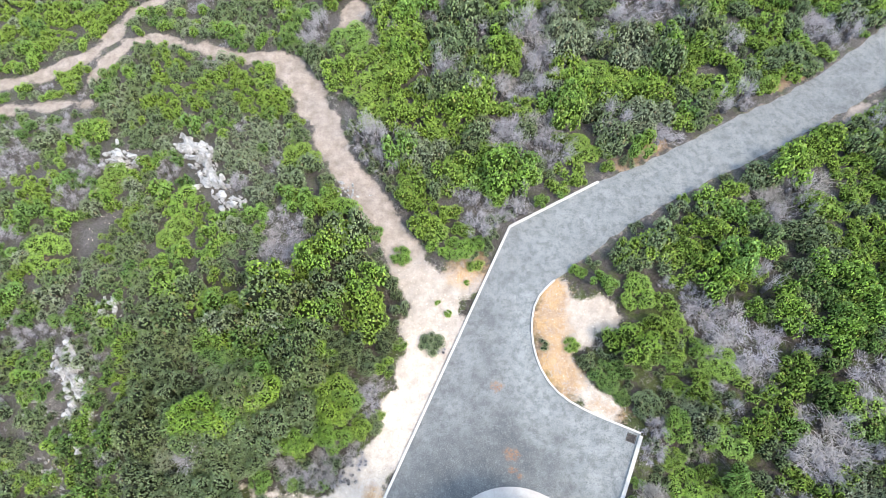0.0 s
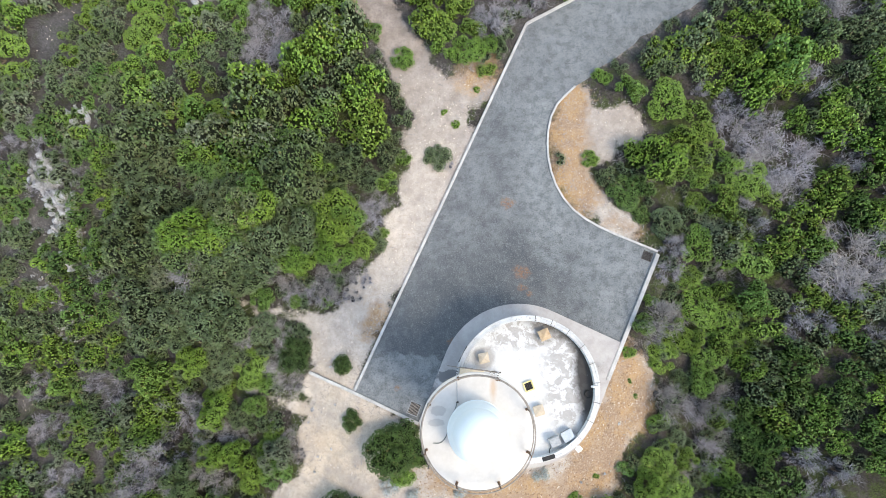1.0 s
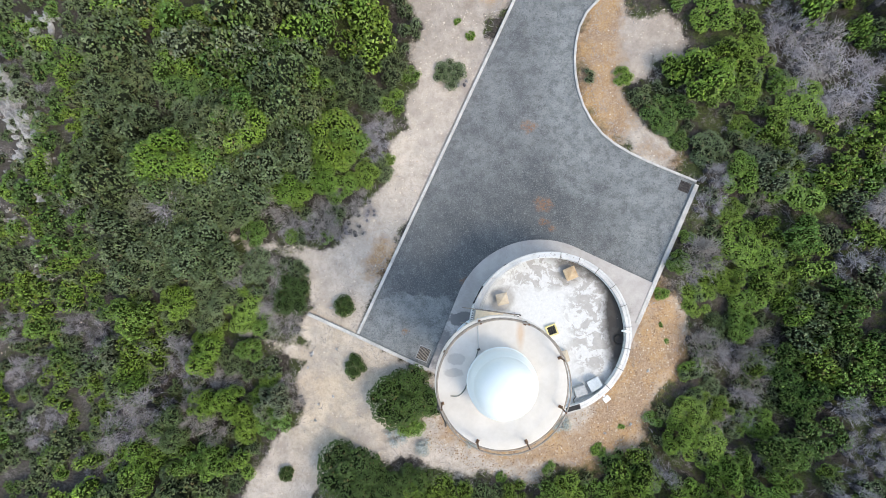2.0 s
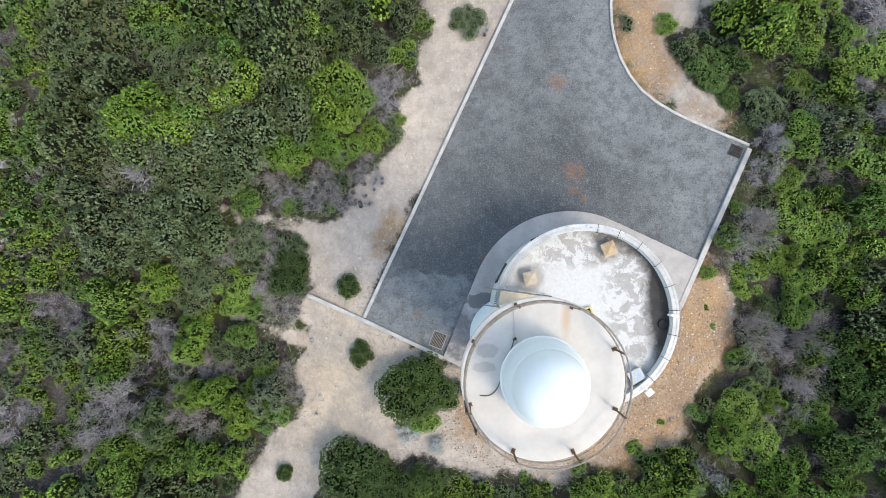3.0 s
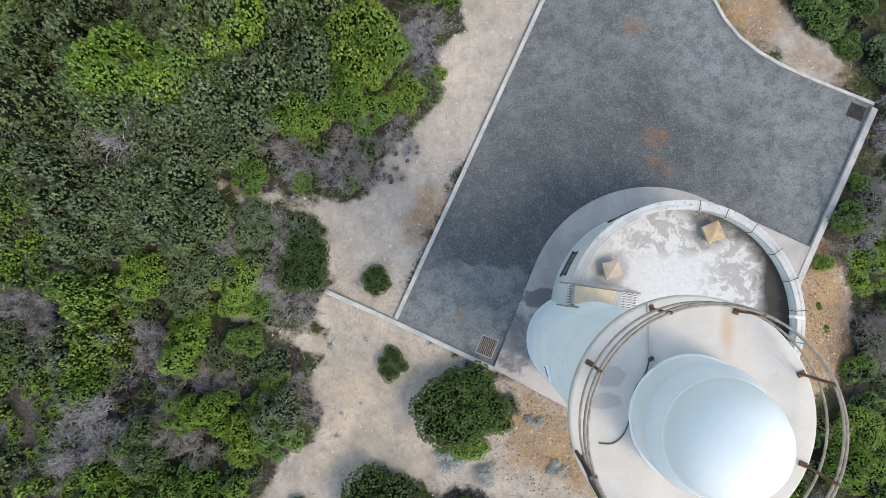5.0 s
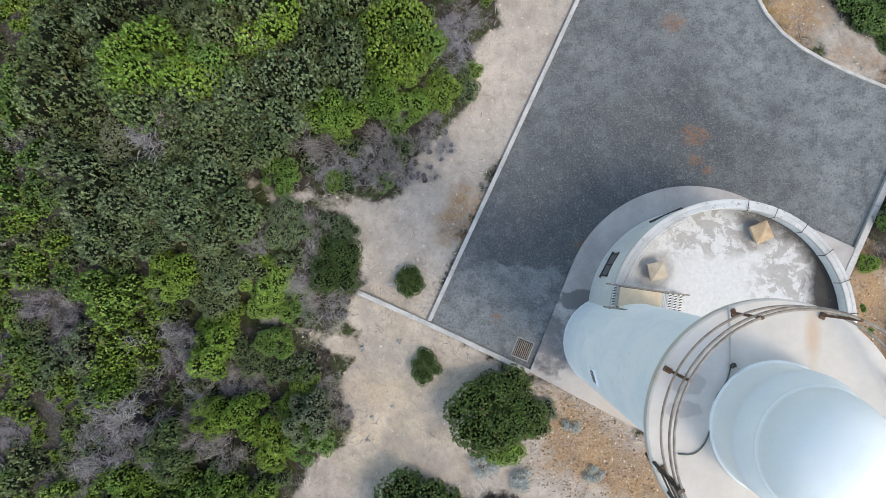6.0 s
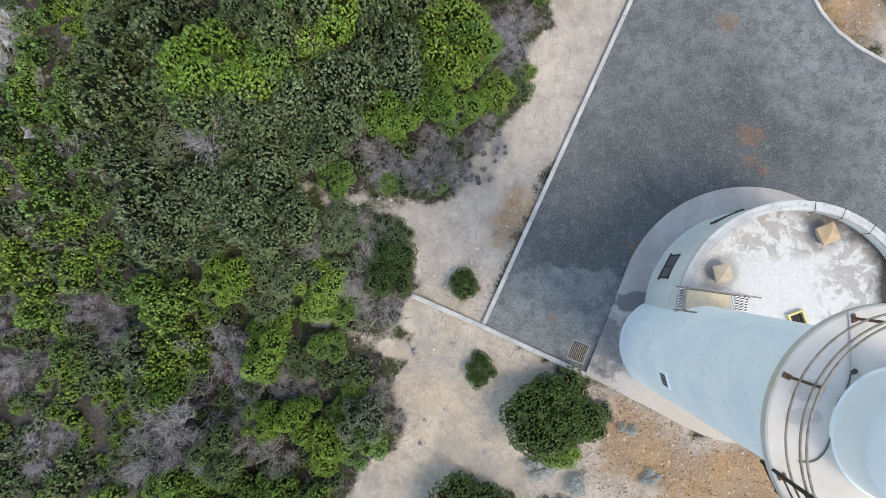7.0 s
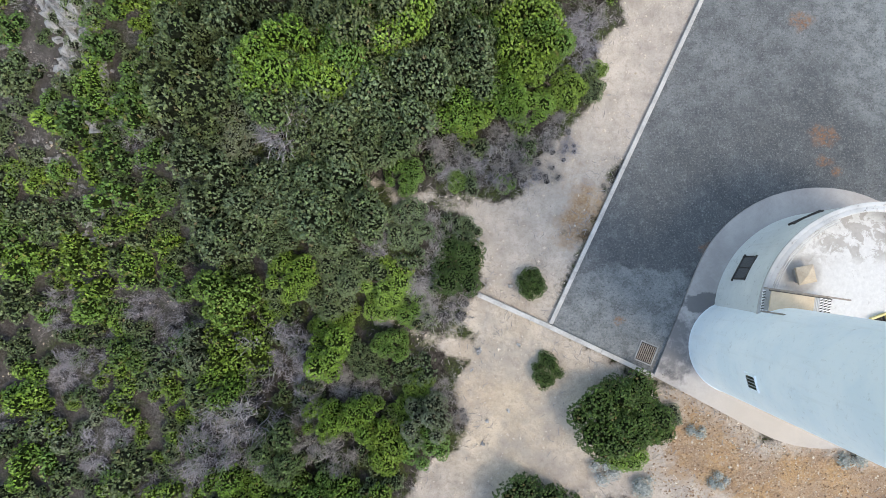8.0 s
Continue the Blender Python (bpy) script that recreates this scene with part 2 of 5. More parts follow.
def make_leaf(name, tones, tips, depth=1.0, rough=0.48):
    """Leaves: each bush has its own tone, each rosette and leaf a variation of it; tips: the young and the greyed shoots."""
    m = Nodes(name)
    info = m.tree.nodes.new("ShaderNodeObjectInfo").outputs["Random"]
    island = m.tree.nodes.new("ShaderNodeNewGeometry").outputs["Random Per Island"]
    own = m.math("FRACT", m.math("ADD", info, m.attribute("tone").outputs["Fac"]))
    ramp = m.tree.nodes.new("ShaderNodeValToRGB")
    m.put(ramp.inputs[0], own)
    while len(ramp.color_ramp.elements) < len(tones):
        ramp.color_ramp.elements.new(0.5)
    for k, t in enumerate(tones):
        ramp.color_ramp.elements[k].position = k / (len(tones) - 1)
        ramp.color_ramp.elements[k].color = (*t, 1)
    rosette = m.attribute("rosette").outputs["Fac"]
    other = m.math("FRACT", m.math("MULTIPLY", rosette, 17.3))
    third = m.math("FRACT", m.math("MULTIPLY", rosette, 41.7))
    tone = m.mix(m.step(other, 0.45, 0.95, 0.0, 0.6), ramp.outputs[0], tips[0])
    tone = m.mix(m.step(third, 0.7, 1.0, 0.0, 0.5), tone, tips[1])
    # Rosettes and leaves picked at random turn much darker.
    darkest = tuple(0.16 * v for v in tones[0])
    tone = m.mix(m.step(rosette, 0.0, 0.6, 0.42 * depth, 0.0), tone, darkest)
    tone = m.mix(m.step(island, 0.0, 0.8, 0.5 * depth, 0.0), tone, darkest)
    tone = m.mix(m.step(rosette, 0.972, 0.976, 0.0, 0.5), tone, (0.20, 0.105, 0.06))
    tone = m.mix(m.step(m.noise(0.7, 5, 0.65), 0.42, 0.6, 0.0, 0.45), tone, (0.62, 0.68, 0.6), "MULTIPLY")
    return m.done(tone, rough, gloss=0.3)


def make_rock():
    m = Nodes("limestone")
    pits = m.noise(7.0, 7, 0.8, warp=0.8)
    tone = m.mix(m.step(m.noise(1.5, 5), 0.35, 0.65), (0.30, 0.30, 0.305), (0.52, 0.525, 0.535))
    # Shade of the pits is put into the colour, near-black where they sink.
    tone = m.mix(m.step(pits, 0.34, 0.48, 0.85, 0.0), tone, (0.055, 0.053, 0.055))
    return m.done(tone, 0.95, pits, 0.12, gloss=0.1)


def make_shaded_inner(name, tones):
    """The inside of a crown or dead bush; the shade of its gaps is painted in as dark tones."""
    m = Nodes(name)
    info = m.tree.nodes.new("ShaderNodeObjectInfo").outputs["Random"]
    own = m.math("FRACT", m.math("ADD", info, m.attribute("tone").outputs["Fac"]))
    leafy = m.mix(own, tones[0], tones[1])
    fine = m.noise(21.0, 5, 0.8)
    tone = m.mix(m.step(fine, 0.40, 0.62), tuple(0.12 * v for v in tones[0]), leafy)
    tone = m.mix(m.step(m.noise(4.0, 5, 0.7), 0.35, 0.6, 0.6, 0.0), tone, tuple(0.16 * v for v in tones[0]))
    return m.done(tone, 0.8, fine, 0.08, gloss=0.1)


ASPHALT, GROUND, ROOF, GALLERY, APRON = make_asphalt(), make_ground(), make_roof(), make_gallery(), make_apron()
PAINT = make_paint("white_wall_paint", (0.58, 0.615, 0.63), (0.66, 0.69, 0.70), 0.5)
TOWER_PAINT = make_paint("tower_paint", (0.75, 0.84, 0.92), (0.82, 0.885, 0.945), 0.2)
DOME = make_paint("dome_gelcoat", (0.68, 0.74, 0.77), (0.74, 0.79, 0.815), 0.05)
COPING = make_paint("coping_paint", (0.38, 0.38, 0.38), (0.52, 0.525, 0.525), 0.9)
CONCRETE = plain("pale_concrete", (0.32, 0.30, 0.28), (0.42, 0.40, 0.375), 0.9, 0.85, gloss=0.25)
KERB = plain("kerb_concrete", (0.33, 0.325, 0.315), (0.50, 0.49, 0.475), 2.0, 0.85, gloss=0.25)
IRON = plain("dark_iron", (0.035, 0.032, 0.03), (0.09, 0.08, 0.075), 6.0, 0.6, 0.5)
RAIL = plain("weathered_rail", (0.16, 0.135, 0.115), (0.32, 0.28, 0.24), 8.0, 0.55, 0.2)
RUST = plain("rusty_steel", (0.07, 0.04, 0.028), (0.17, 0.09, 0.05), 9.0, 0.85)
PLANK = plain("weathered_plywood", (0.50, 0.40, 0.29), (0.62, 0.50, 0.36), 4.0, 0.8)
BUFF = plain("buff_cowl", (0.36, 0.30, 0.23), (0.47, 0.40, 0.31), 5.0, 0.8)
OCHRE = plain("ochre_cowl", (0.33, 0.22, 0.12), (0.47, 0.36, 0.24), 4.0, 0.75)
YELLOW = plain("yellow_paint", (0.50, 0.41, 0.14), (0.64, 0.56, 0.30), 7.0, 0.6)
DARK = plain("dark_void", (0.008, 0.008, 0.009), (0.02, 0.02, 0.02), 7.0, 0.8)
GLASS = plain("dark_window_glass", (0.03, 0.035, 0.04), (0.06, 0.065, 0.07), 3.0, 0.12, 0.0, 0.0005, 0.6)
WHITE = plain("white_plastic", (0.72, 0.72, 0.71), (0.8, 0.8, 0.79), 6.0, 0.4)
GREY = plain("grey_unit", (0.20, 0.21, 0.22), (0.33, 0.345, 0.355), 6.0, 0.6)
SLATE = plain("blue_grey_sheet", (0.22, 0.27, 0.31), (0.40, 0.45, 0.49), 3.0, 0.5)
HOSE = plain("dark_hose", (0.03, 0.06, 0.055), (0.06, 0.09, 0.08), 9.0, 0.5)
def make_gravel():
    m = Nodes("gravel_stones")
    island = m.tree.nodes.new("ShaderNodeNewGeometry").outputs["Random Per Island"]
    tone = m.mix(m.step(island, 0.1, 0.75), (0.19, 0.12, 0.078), (0.40, 0.28, 0.18))
    tone = m.mix(m.step(island, 0.8, 1.0), tone, (0.62, 0.56, 0.48))
    return m.done(tone, 0.9, m.noise(40, 4), 0.003, gloss=0.2)


GRAVEL = make_gravel()
PEBBLE = plain("pebble", (0.42, 0.35, 0.27), (0.66, 0.60, 0.52), 7.0, 0.9, 0.0, 0.004, 0.2)
BARK = plain("bark", (0.10, 0.08, 0.065), (0.22, 0.18, 0.15), 9.0, 0.95, 0.0, 0.01, 0.1)
DEAD = plain("dead_twigs", (0.22, 0.212, 0.232), (0.40, 0.385, 0.415), 5.0, 0.95, 0.0, 0.004, 0.1)
# Cores of dead bushes: darker than their twigs, for the shade among these.
DEAD_INNER = make_shaded_inner("dead_inner_twigs", [(0.13, 0.125, 0.14), (0.23, 0.22, 0.245)])
DEAD_DARK_INNER = make_shaded_inner("dark_dead_inner_twigs", [(0.10, 0.093, 0.093), (0.18, 0.168, 0.168)])
DEAD_DARK = plain("dark_dead_twigs", (0.20, 0.187, 0.182), (0.40, 0.378, 0.368), 5.0, 0.95, 0.0, 0.004, 0.1)
TONES = {
    "olive": [(0.130, 0.186, 0.090), (0.176, 0.236, 0.130), (0.152, 0.220, 0.116), (0.194, 0.234, 0.112), (0.130, 0.212, 0.082)],
    "green": [(0.158, 0.302, 0.050), (0.208, 0.368, 0.058), (0.262, 0.416, 0.066), (0.158, 0.322, 0.083), (0.234, 0.346, 0.064)],
    "lime": [(0.176, 0.300, 0.046), (0.220, 0.345, 0.052), (0.192, 0.322, 0.060)],
    "silver": [(0.195, 0.245, 0.150), (0.250, 0.295, 0.200), (0.180, 0.235, 0.125)],
    "deep": [(0.098, 0.200, 0.048), (0.132, 0.245, 0.058), (0.155, 0.248, 0.062)],
    "dome": [(0.062, 0.118, 0.028), (0.086, 0.154, 0.034), (0.074, 0.140, 0.028)],
    "frost": [(0.36, 0.39, 0.37), (0.45, 0.48, 0.47), (0.32, 0.36, 0.33)],
}
TIPS = {"olive": ((0.195, 0.248, 0.145), (0.205, 0.310, 0.088)), "green": ((0.215, 0.335, 0.110), (0.270, 0.430, 0.075)), "lime": ((0.225, 0.322, 0.090), (0.300, 0.412, 0.068)),
        "silver": ((0.310, 0.345, 0.265), (0.250, 0.320, 0.165)), "deep": ((0.125, 0.200, 0.085), (0.190, 0.310, 0.070)), "dome": ((0.070, 0.120, 0.038), (0.100, 0.172, 0.038)),
        "frost": ((0.56, 0.59, 0.59), (0.42, 0.47, 0.40))}
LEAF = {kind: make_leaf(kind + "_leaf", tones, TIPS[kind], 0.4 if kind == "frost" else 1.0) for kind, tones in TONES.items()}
# Copies of the leaf materials for far bushes, with weaker darkening.
FAR_LEAF = {kind: make_leaf(kind + "_far_leaf", tones, TIPS[kind], 0.9, 0.6) for kind, tones in TONES.items() if kind not in ("dome", "frost")}
ROCK = make_rock()
# Leaf tones cut to about a fifth: shade inside the crowns, held in colour.
INNER = {kind: make_shaded_inner(kind + "_inner_leaf", [tuple(0.17 * v for v in tones[0]), tuple(0.24 * v for v in tones[1])]) for kind, tones in TONES.items() if kind != "frost"}
# Far bushes: the same insides, with the painted shade made weaker.
FAR_INNER = {kind: make_shaded_inner(kind + "_far_inner_leaf", [tuple(0.34 * v for v in TONES[kind][0]), tuple(0.42 * v for v in TONES[kind][1])]) for kind in FAR_LEAF}
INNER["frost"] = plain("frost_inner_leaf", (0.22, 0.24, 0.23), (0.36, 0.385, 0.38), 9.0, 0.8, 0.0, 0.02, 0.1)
# Paler core for far dead bushes, less shade put into its colour.
DEAD_FAR_INNER = make_shaded_inner("dead_far_inner_twigs", [(0.20, 0.19, 0.205), (0.32, 0.31, 0.33)])


# ---- mesh helpers ----
def as_mesh(bm, name, material, smooth=False):
    me = bpy.data.meshes.new(name)
    bm.normal_update()
    bm.to_mesh(me)
    bm.free()
    for f in me.polygons:
        f.use_smooth = smooth
    if smooth:
        me.set_sharp_from_angle(angle=radians(28))
    for one in material if isinstance(material, (list, tuple)) else [material]:
        me.materials.append(one)
    return me


def part(name, bm, material, parent=None, label="", smooth=False):
    """Links a bmesh as one mesh object under a thing or a part."""
    ob = new(name, as_mesh(bm, name, material, smooth))
    ob.parent = parent
    return tagged(ob, label) if label else ob


def thing(name, label, category, group="", at=None, kind=""):
    ob = new(name)
    ob.empty_display_size = 0.2
    if at is not None:
        ob.matrix_basis = at
    return tagged(ob, label, category, group, kind)


def box(bm, size, m=None, bevel=0.0):
    made = bmesh.ops.create_cube(bm, size=1.0, matrix=(m or Matrix()) @ Matrix.Diagonal((*size, 1)))
    if bevel:
        edges = {e for v in made["verts"] for e in v.link_edges}
        bmesh.ops.bevel(bm, geom=list(edges), offset=bevel, segments=2, affect="EDGES", profile=0.5)
    return bm


def tube(bm, points, radius, sides=8, closed=False):
    """A round bar along a line of points; radius may be one number or one for each point."""
    pts = [Vector(p) for p in points]
    rings = []
    for k, p in enumerate(pts):
        a = pts[k - 1] if (k or closed) else p
        b = pts[(k + 1) % len(pts)] if (closed or k + 1 < len(pts)) else p
        q = (b - a).to_track_quat("Z", "Y")
        r = radius[k] if isinstance(radius, (list, tuple)) else radius
        rings.append([bm.verts.new(p + q @ Vector((r * math.cos(i * math.tau / sides), r * math.sin(i * math.tau / sides), 0))) for i in range(sides)])
    for k in range(len(rings) if closed else len(rings) - 1):
        a, b = rings[k], rings[(k + 1) % len(rings)]
        for i in range(sides):
            bm.faces.new((a[i], a[(i + 1) % sides], b[(i + 1) % sides], b[i]))
    if not closed:
        bm.faces.new(rings[0][::-1]), bm.faces.new(rings[-1])
    return bm


def lathe(bm, profile, steps=96, start=0.0, sweep=math.tau, shut=True):
    """Turns a line of (radius, height) round the z axis."""
    full = abs(sweep - math.tau) < 1e-6
    n = steps if full else steps + 1
    rings = []
    for r, z in profile:
        if r < 1e-5:
            rings.append([bm.verts.new((0, 0, z))] * n)
        else:
            rings.append([bm.verts.new((r * math.cos(start + sweep * i / steps), r * math.sin(start + sweep * i / steps), z)) for i in range(n)])
    pairs = list(zip(rings, rings[1:]))
    if shut:
        pairs.append((rings[-1], rings[0]))
    for a, b in pairs:
        for i in range(steps):
            j = (i + 1) % n
            corners = []
            for v in (a[i], a[j], b[j], b[i]):
                if v not in corners:
                    corners.append(v)
            if len(corners) > 2:
                bm.faces.new(corners)
    bmesh.ops.recalc_face_normals(bm, faces=bm.faces)
    return bm


def slab(bm, outline, low, high, base=True):
    """A flat plate with the given outline, from low to high."""
    top = [bm.verts.new((x, y, high)) for x, y in outline]
    bottom = [bm.verts.new((x, y, low)) for x, y in outline]
    n = len(outline)
    bmesh.ops.triangulate(bm, faces=[bm.faces.new(top)])
    if base:
        bmesh.ops.triangulate(bm, faces=[bm.faces.new(bottom[::-1])])
    for i in range(n):
        bm.faces.new((top[i], bottom[i], bottom[(i + 1) % n], top[(i + 1) % n]))
    bmesh.ops.recalc_face_normals(bm, faces=bm.faces)
    return bm


def curve_points(control, step=0.5):
    """A smooth line through control points (Catmull-Rom)."""
    p = [Vector((*c, 0)) for c in control]
    p = [p[0] * 2 - p[1]] + p + [p[-1] * 2 - p[-2]]
    out = []
    for a, b, c, d in zip(p, p[1:], p[2:], p[3:]):
        n = max(1, int((c - b).length / step))
        for k in range(n):
            t = k / n
            q = 0.5 * (2 * b + (c - a) * t + (2 * a - 5 * b + 4 * c - d) * t * t + (3 * b - a - 3 * c + d) * t ** 3)
            out.append((q.x, q.y))
    out.append((p[-2].x, p[-2].y))
    return out


# ---- plan ----
TOWER, ANNEX, ANNEX_R, APRON_R = (0.265, -4.55), (3.0, -3.55), 3.46, 4.3
SW, BEND, KERB_END = (-5.88, -3.95), (3.85, 17.15), (10.2, 20.6)
APRON_W, APRON_E, CORNER_E = (-2.44, -5.56), (8.58, -1.42), (10.72, 3.44)
WALL_END = (-8.3, -2.88)
ROAD_NORTH = [KERB_END, (14.0, 22.3), (20.7, 25.9), (26.4, 28.9), (34.4, 34.7), (46.0, 44.0), (62.0, 55.0)]
ROAD_SOUTH = [(66.0, 50.0), (49.5, 39.0), (37.0, 31.5), (28.1, 26.0), (22.9, 23.1), (15.9, 19.5), (11.5, 16.9), (8.84, 14.9), (6.67, 13.3)]
ISLAND = [(6.55, 13.25), (5.5, 12.2), (5.0, 11.0), (4.86, 9.4), (5.1, 7.87), (5.66, 6.64), (6.5, 5.7), (7.97, 4.8), (10.72, 3.6)]


def wobble(line, amount):
    return [(x + amount * noise.noise((x * 1.3, y * 1.3, 2.0)), y + amount * noise.noise((x * 1.3, y * 1.3, 7.0))) for x, y in line]


ISLAND_LINE = curve_points(ISLAND, 0.35)
OUTLINE = [SW, BEND] + wobble(curve_points(ROAD_NORTH, 0.5), 0.2) + wobble(curve_points(ROAD_SOUTH, 0.5), 0.25)[:-2] + ISLAND_LINE + [CORNER_E, APRON_E, (3.0, -3.5), APRON_W]


def gap_to(line, px, py, closed=False):
    """The distance of places (arrays) from a line of points."""
    best = np.full(np.shape(px), 1e9)
    pts = list(line) + ([line[0]] if closed else [])
    for (ax, ay), (bx, by) in zip(pts, pts[1:]):
        dx, dy = bx - ax, by - ay
        t = np.clip(((px - ax) * dx + (py - ay) * dy) / max(dx * dx + dy * dy, 1e-9), 0, 1)
        best = np.minimum(best, np.hypot(px - ax - t * dx, py - ay - t * dy))
    return best


def inside(outline, px, py):
    hit = np.zeros(np.shape(px), bool)
    for (ax, ay), (bx, by) in zip(outline, outline[1:] + outline[:1]):
        if ay != by:
            hit ^= ((ay > py) != (by > py)) & (px < (bx - ax) * (py - ay) / (by - ay) + ax)
    return hit


def road_gap(px, py):
    """How far outside the paved ground a place lies; negative inside it."""
    d = gap_to(OUTLINE, px, py, True)
    return np.minimum(np.where(inside(OUTLINE, px, py), -d, d), np.hypot(px - ANNEX[0], py - ANNEX[1]) - APRON_R)


# bare ground: lines of trodden sand with half widths
BARE = [
    ([(-7.2, -1.6), (-6.6, -0.6), (-3.4, 3.2)], 1.15), ([(-6.6, -3.2), (-5.6, -1.6)], 0.8), ([(-2.6, 3.6), (-1.6, 8.0), (-1.2, 11.5)], 1.75),
    ([(-1.6, 11.5), (-3.2, 15.3)], 1.25), ([(-0.2, 12.6), (0.6, 13.4)], 1.0),
    ([(-3.2, 15.6), (-6.2, 19.9), (-8.2, 23.2), (-9.7, 26.7), (-11.3, 29.9), (-13.2, 31.9)], 1.1),
    ([(-13.4, 31.9), (-16.1, 32.4), (-20.3, 33.5), (-22.6, 34.3), (-25.3, 33.9), (-27.0, 31.9), (-27.4, 30.7)], 0.5),
    ([(-23.0, 39.5), (-25.5, 37.2), (-26.8, 34.8), (-28.5, 32.5), (-30.8, 31.1), (-36.0, 29.2)], 0.6), ([(-33.4, 27.6), (-31.2, 27.8), (-27.4, 28.0)], 0.45),
    ([(-7.4, 37.2), (-8.2, 34.9)], 0.9),
    ([(-11.6, 0.75), (-9.4, 0.2), (-7.0, -0.3)], 0.3), ([(-11.4, -3.9), (-9.8, -4.7), (-8.0, -5.2)], 0.3),
]
BARE += [
    ([(-7.8, -3.7), (-5.0, -5.3), (-3.2, -6.3)], 0.75), ([(-6.8, -5.0), (-6.7, -8.4)], 1.75), ([(-5.0, -6.4), (-4.6, -8.8)], 0.9),
    ([(-7.2, -9.0), (-9.6, -10.5), (-10.4, -13.5), (-10.0, -18.0)], 1.45), ([(-8.5, -6.2), (-8.3, -8.6)], 0.55), ([(-4.5, -9.2), (-1.8, -8.6)], 1.0),
    ([(-2.2, -7.3), (1.0, -8.9), (4.4, -8.9), (7.2, -6.9), (8.9, -3.2)], 1.45), ([(7.3, -8.6), (6.0, -9.0)], 0.8), ([(-2.3, -9.3), (0.7, -9.9), (3.0, -9.7)], 0.95),
    ([(6.8, 12.6), (6.2, 9.5), (7.0, 6.9), (9.0, 5.0)], 0.75), ([(7.2, 10.9), (9.2, 11.0)], 1.2), ([(7.3, 9.2), (8.3, 9.4)], 0.8),
    ([(28.8, 25.6), (31.5, 27.4)], 0.3),
]
RUSTY = [([(-5.3, -0.7), (-4.6, 0.6)], 0.35), ([(0.6, 13.8), (1.3, 14.6)], 0.8), ([(6.3, 12.4), (5.8, 9.4), (6.8, 6.7)], 1.0), ([(8.2, 5.4), (9.6, 4.7)], 0.2), ([(8.3, -2.4), (9.0, -4.6)], 1.3),
         ([(7.6, -5.6), (6.6, -8.0)], 1.5), ([(-1.2, -7.6), (0.6, -8.9), (5.0, -9.4)], 1.0), ([(12.0, 22.2), (15.0, 23.7)], 0.4), ([(24.0, 29.0), (26.4, 30.3)], 0.5)]
STONY = [([(-23.5, 8.9), (-23.4, 7.2), (-22.2, 6.0), (-22.4, 5.0), (-21.4, 3.7)], 0.75), ([(-25.1, 5.3), (-23.4, 5.3), (-23.4, 3.5)], 0.8),
         ([(-24.6, 2.5), (-23.4, 1.8), (-21.7, 0.6), (-20.8, 0.1)], 0.4), ([(-23.0, -1.0), (-21.8, -0.7)], 0.4), ([(-23.5, -2.0), (-21.5, -2.6), (-19.4, -3.0)], 0.5),
         ([(-21.9, -4.1), (-21.3, -5.6), (-21.2, -6.7)], 0.35), ([(-25.4, -4.0), (-26.0, -6.0), (-24.6, -6.7)], 0.7), ([(-24.8, -9.3), (-24.5, -10.9)], 0.6),
]
STONY += [([(-23.0, 18.3), (-24.3, 17.5), (-24.5, 14.0), (-23.9, 12.5)], 0.45), ([(-21.6, 12.0), (-19.9, 10.3), (-19.2, 8.6)], 0.35), ([(-24.6, 23.1), (-22.4, 22.7)], 0.6),
         ([(-19.6, 24.2), (-17.6, 23.3), (-16.9, 20.8), (-14.7, 18.7)], 0.7)]


def bare_gap(px, py, lines=BARE):
    best = np.full(np.shape(px), 1e9)
    for line, half in lines:
        best = np.minimum(best, gap_to(line, px, py) - half)
    return best + 0.16 * (np.sin(1.7 * px + 1.3 * np.sin(1.1 * py)) + np.sin(2.3 * py + 1.1 * np.sin(1.9 * px))) + 0.09 * np.sin(4.1 * px - 1.5 * py) * np.sin(3.7 * py + px)


# heights of the natural ground, by place
HEIGHTS = [(-6.5, -0.8, -0.1), (-10.8, 0.3, 0.8), (-8.0, 3.7, 0.7), (-12.2, 5.0, 1.9), (-14.4, 4.2, 1.7), (-17.9, 3.0, 0.8), (-21.8, 4.1, -0.2), (-14.0, -0.3, 0.8),
           (-20.2, -3.0, -2.3), (-23.5, -5.2, -3.2), (-19.7, -9.0, -3.1), (-15.5, -6.6, -2.0), (-13.8, -4.6, -1.2), (-8.4, -7.2, -1.0), (-10.3, -9.7, -1.6), (-16.0, -12.0, -2.6),
           (-5.0, -8.0, -0.4), (0.0, -8.8, -0.35), (5.0, -9.5, -0.6), (9.0, -7.0, -0.5), (13.6, -6.0, -1.9), (12.9, 0.9, -1.1), (18.0, 9.0, -0.7), (21.0, 3.0, -0.8),
           (-22.0, 7.4, 0.9), (-10.0, 15.0, 0.8), (-5.0, 16.1, 0.3)]


def ground_height(px, py):
    px, py = np.asarray(px, float), np.asarray(py, float)
    top, low = np.zeros(px.shape), np.full(px.shape, 0.012)
    for x, y, z in HEIGHTS:
        w = 1.0 / (1.0 + ((px - x) ** 2 + (py - y) ** 2) / 4.0) ** 2
        top, low = top + w * z, low + w
    d = road_gap(px, py)
    rise = np.clip((d - 0.25) / 3.0, 0, 1)
    rise = rise * rise * (3 - 2 * rise)
    bumps = 0.10 * np.sin(px * 0.9 + 1.3 * np.sin(py * 0.7)) * np.sin(py * 1.1 + 0.8) + 0.03 * np.sin(px * 3.1 + py * 1.7) * np.sin(py * 2.9 - px)
    return np.where(d > -0.3, (top / low + bumps) * rise - 0.02, -0.14)


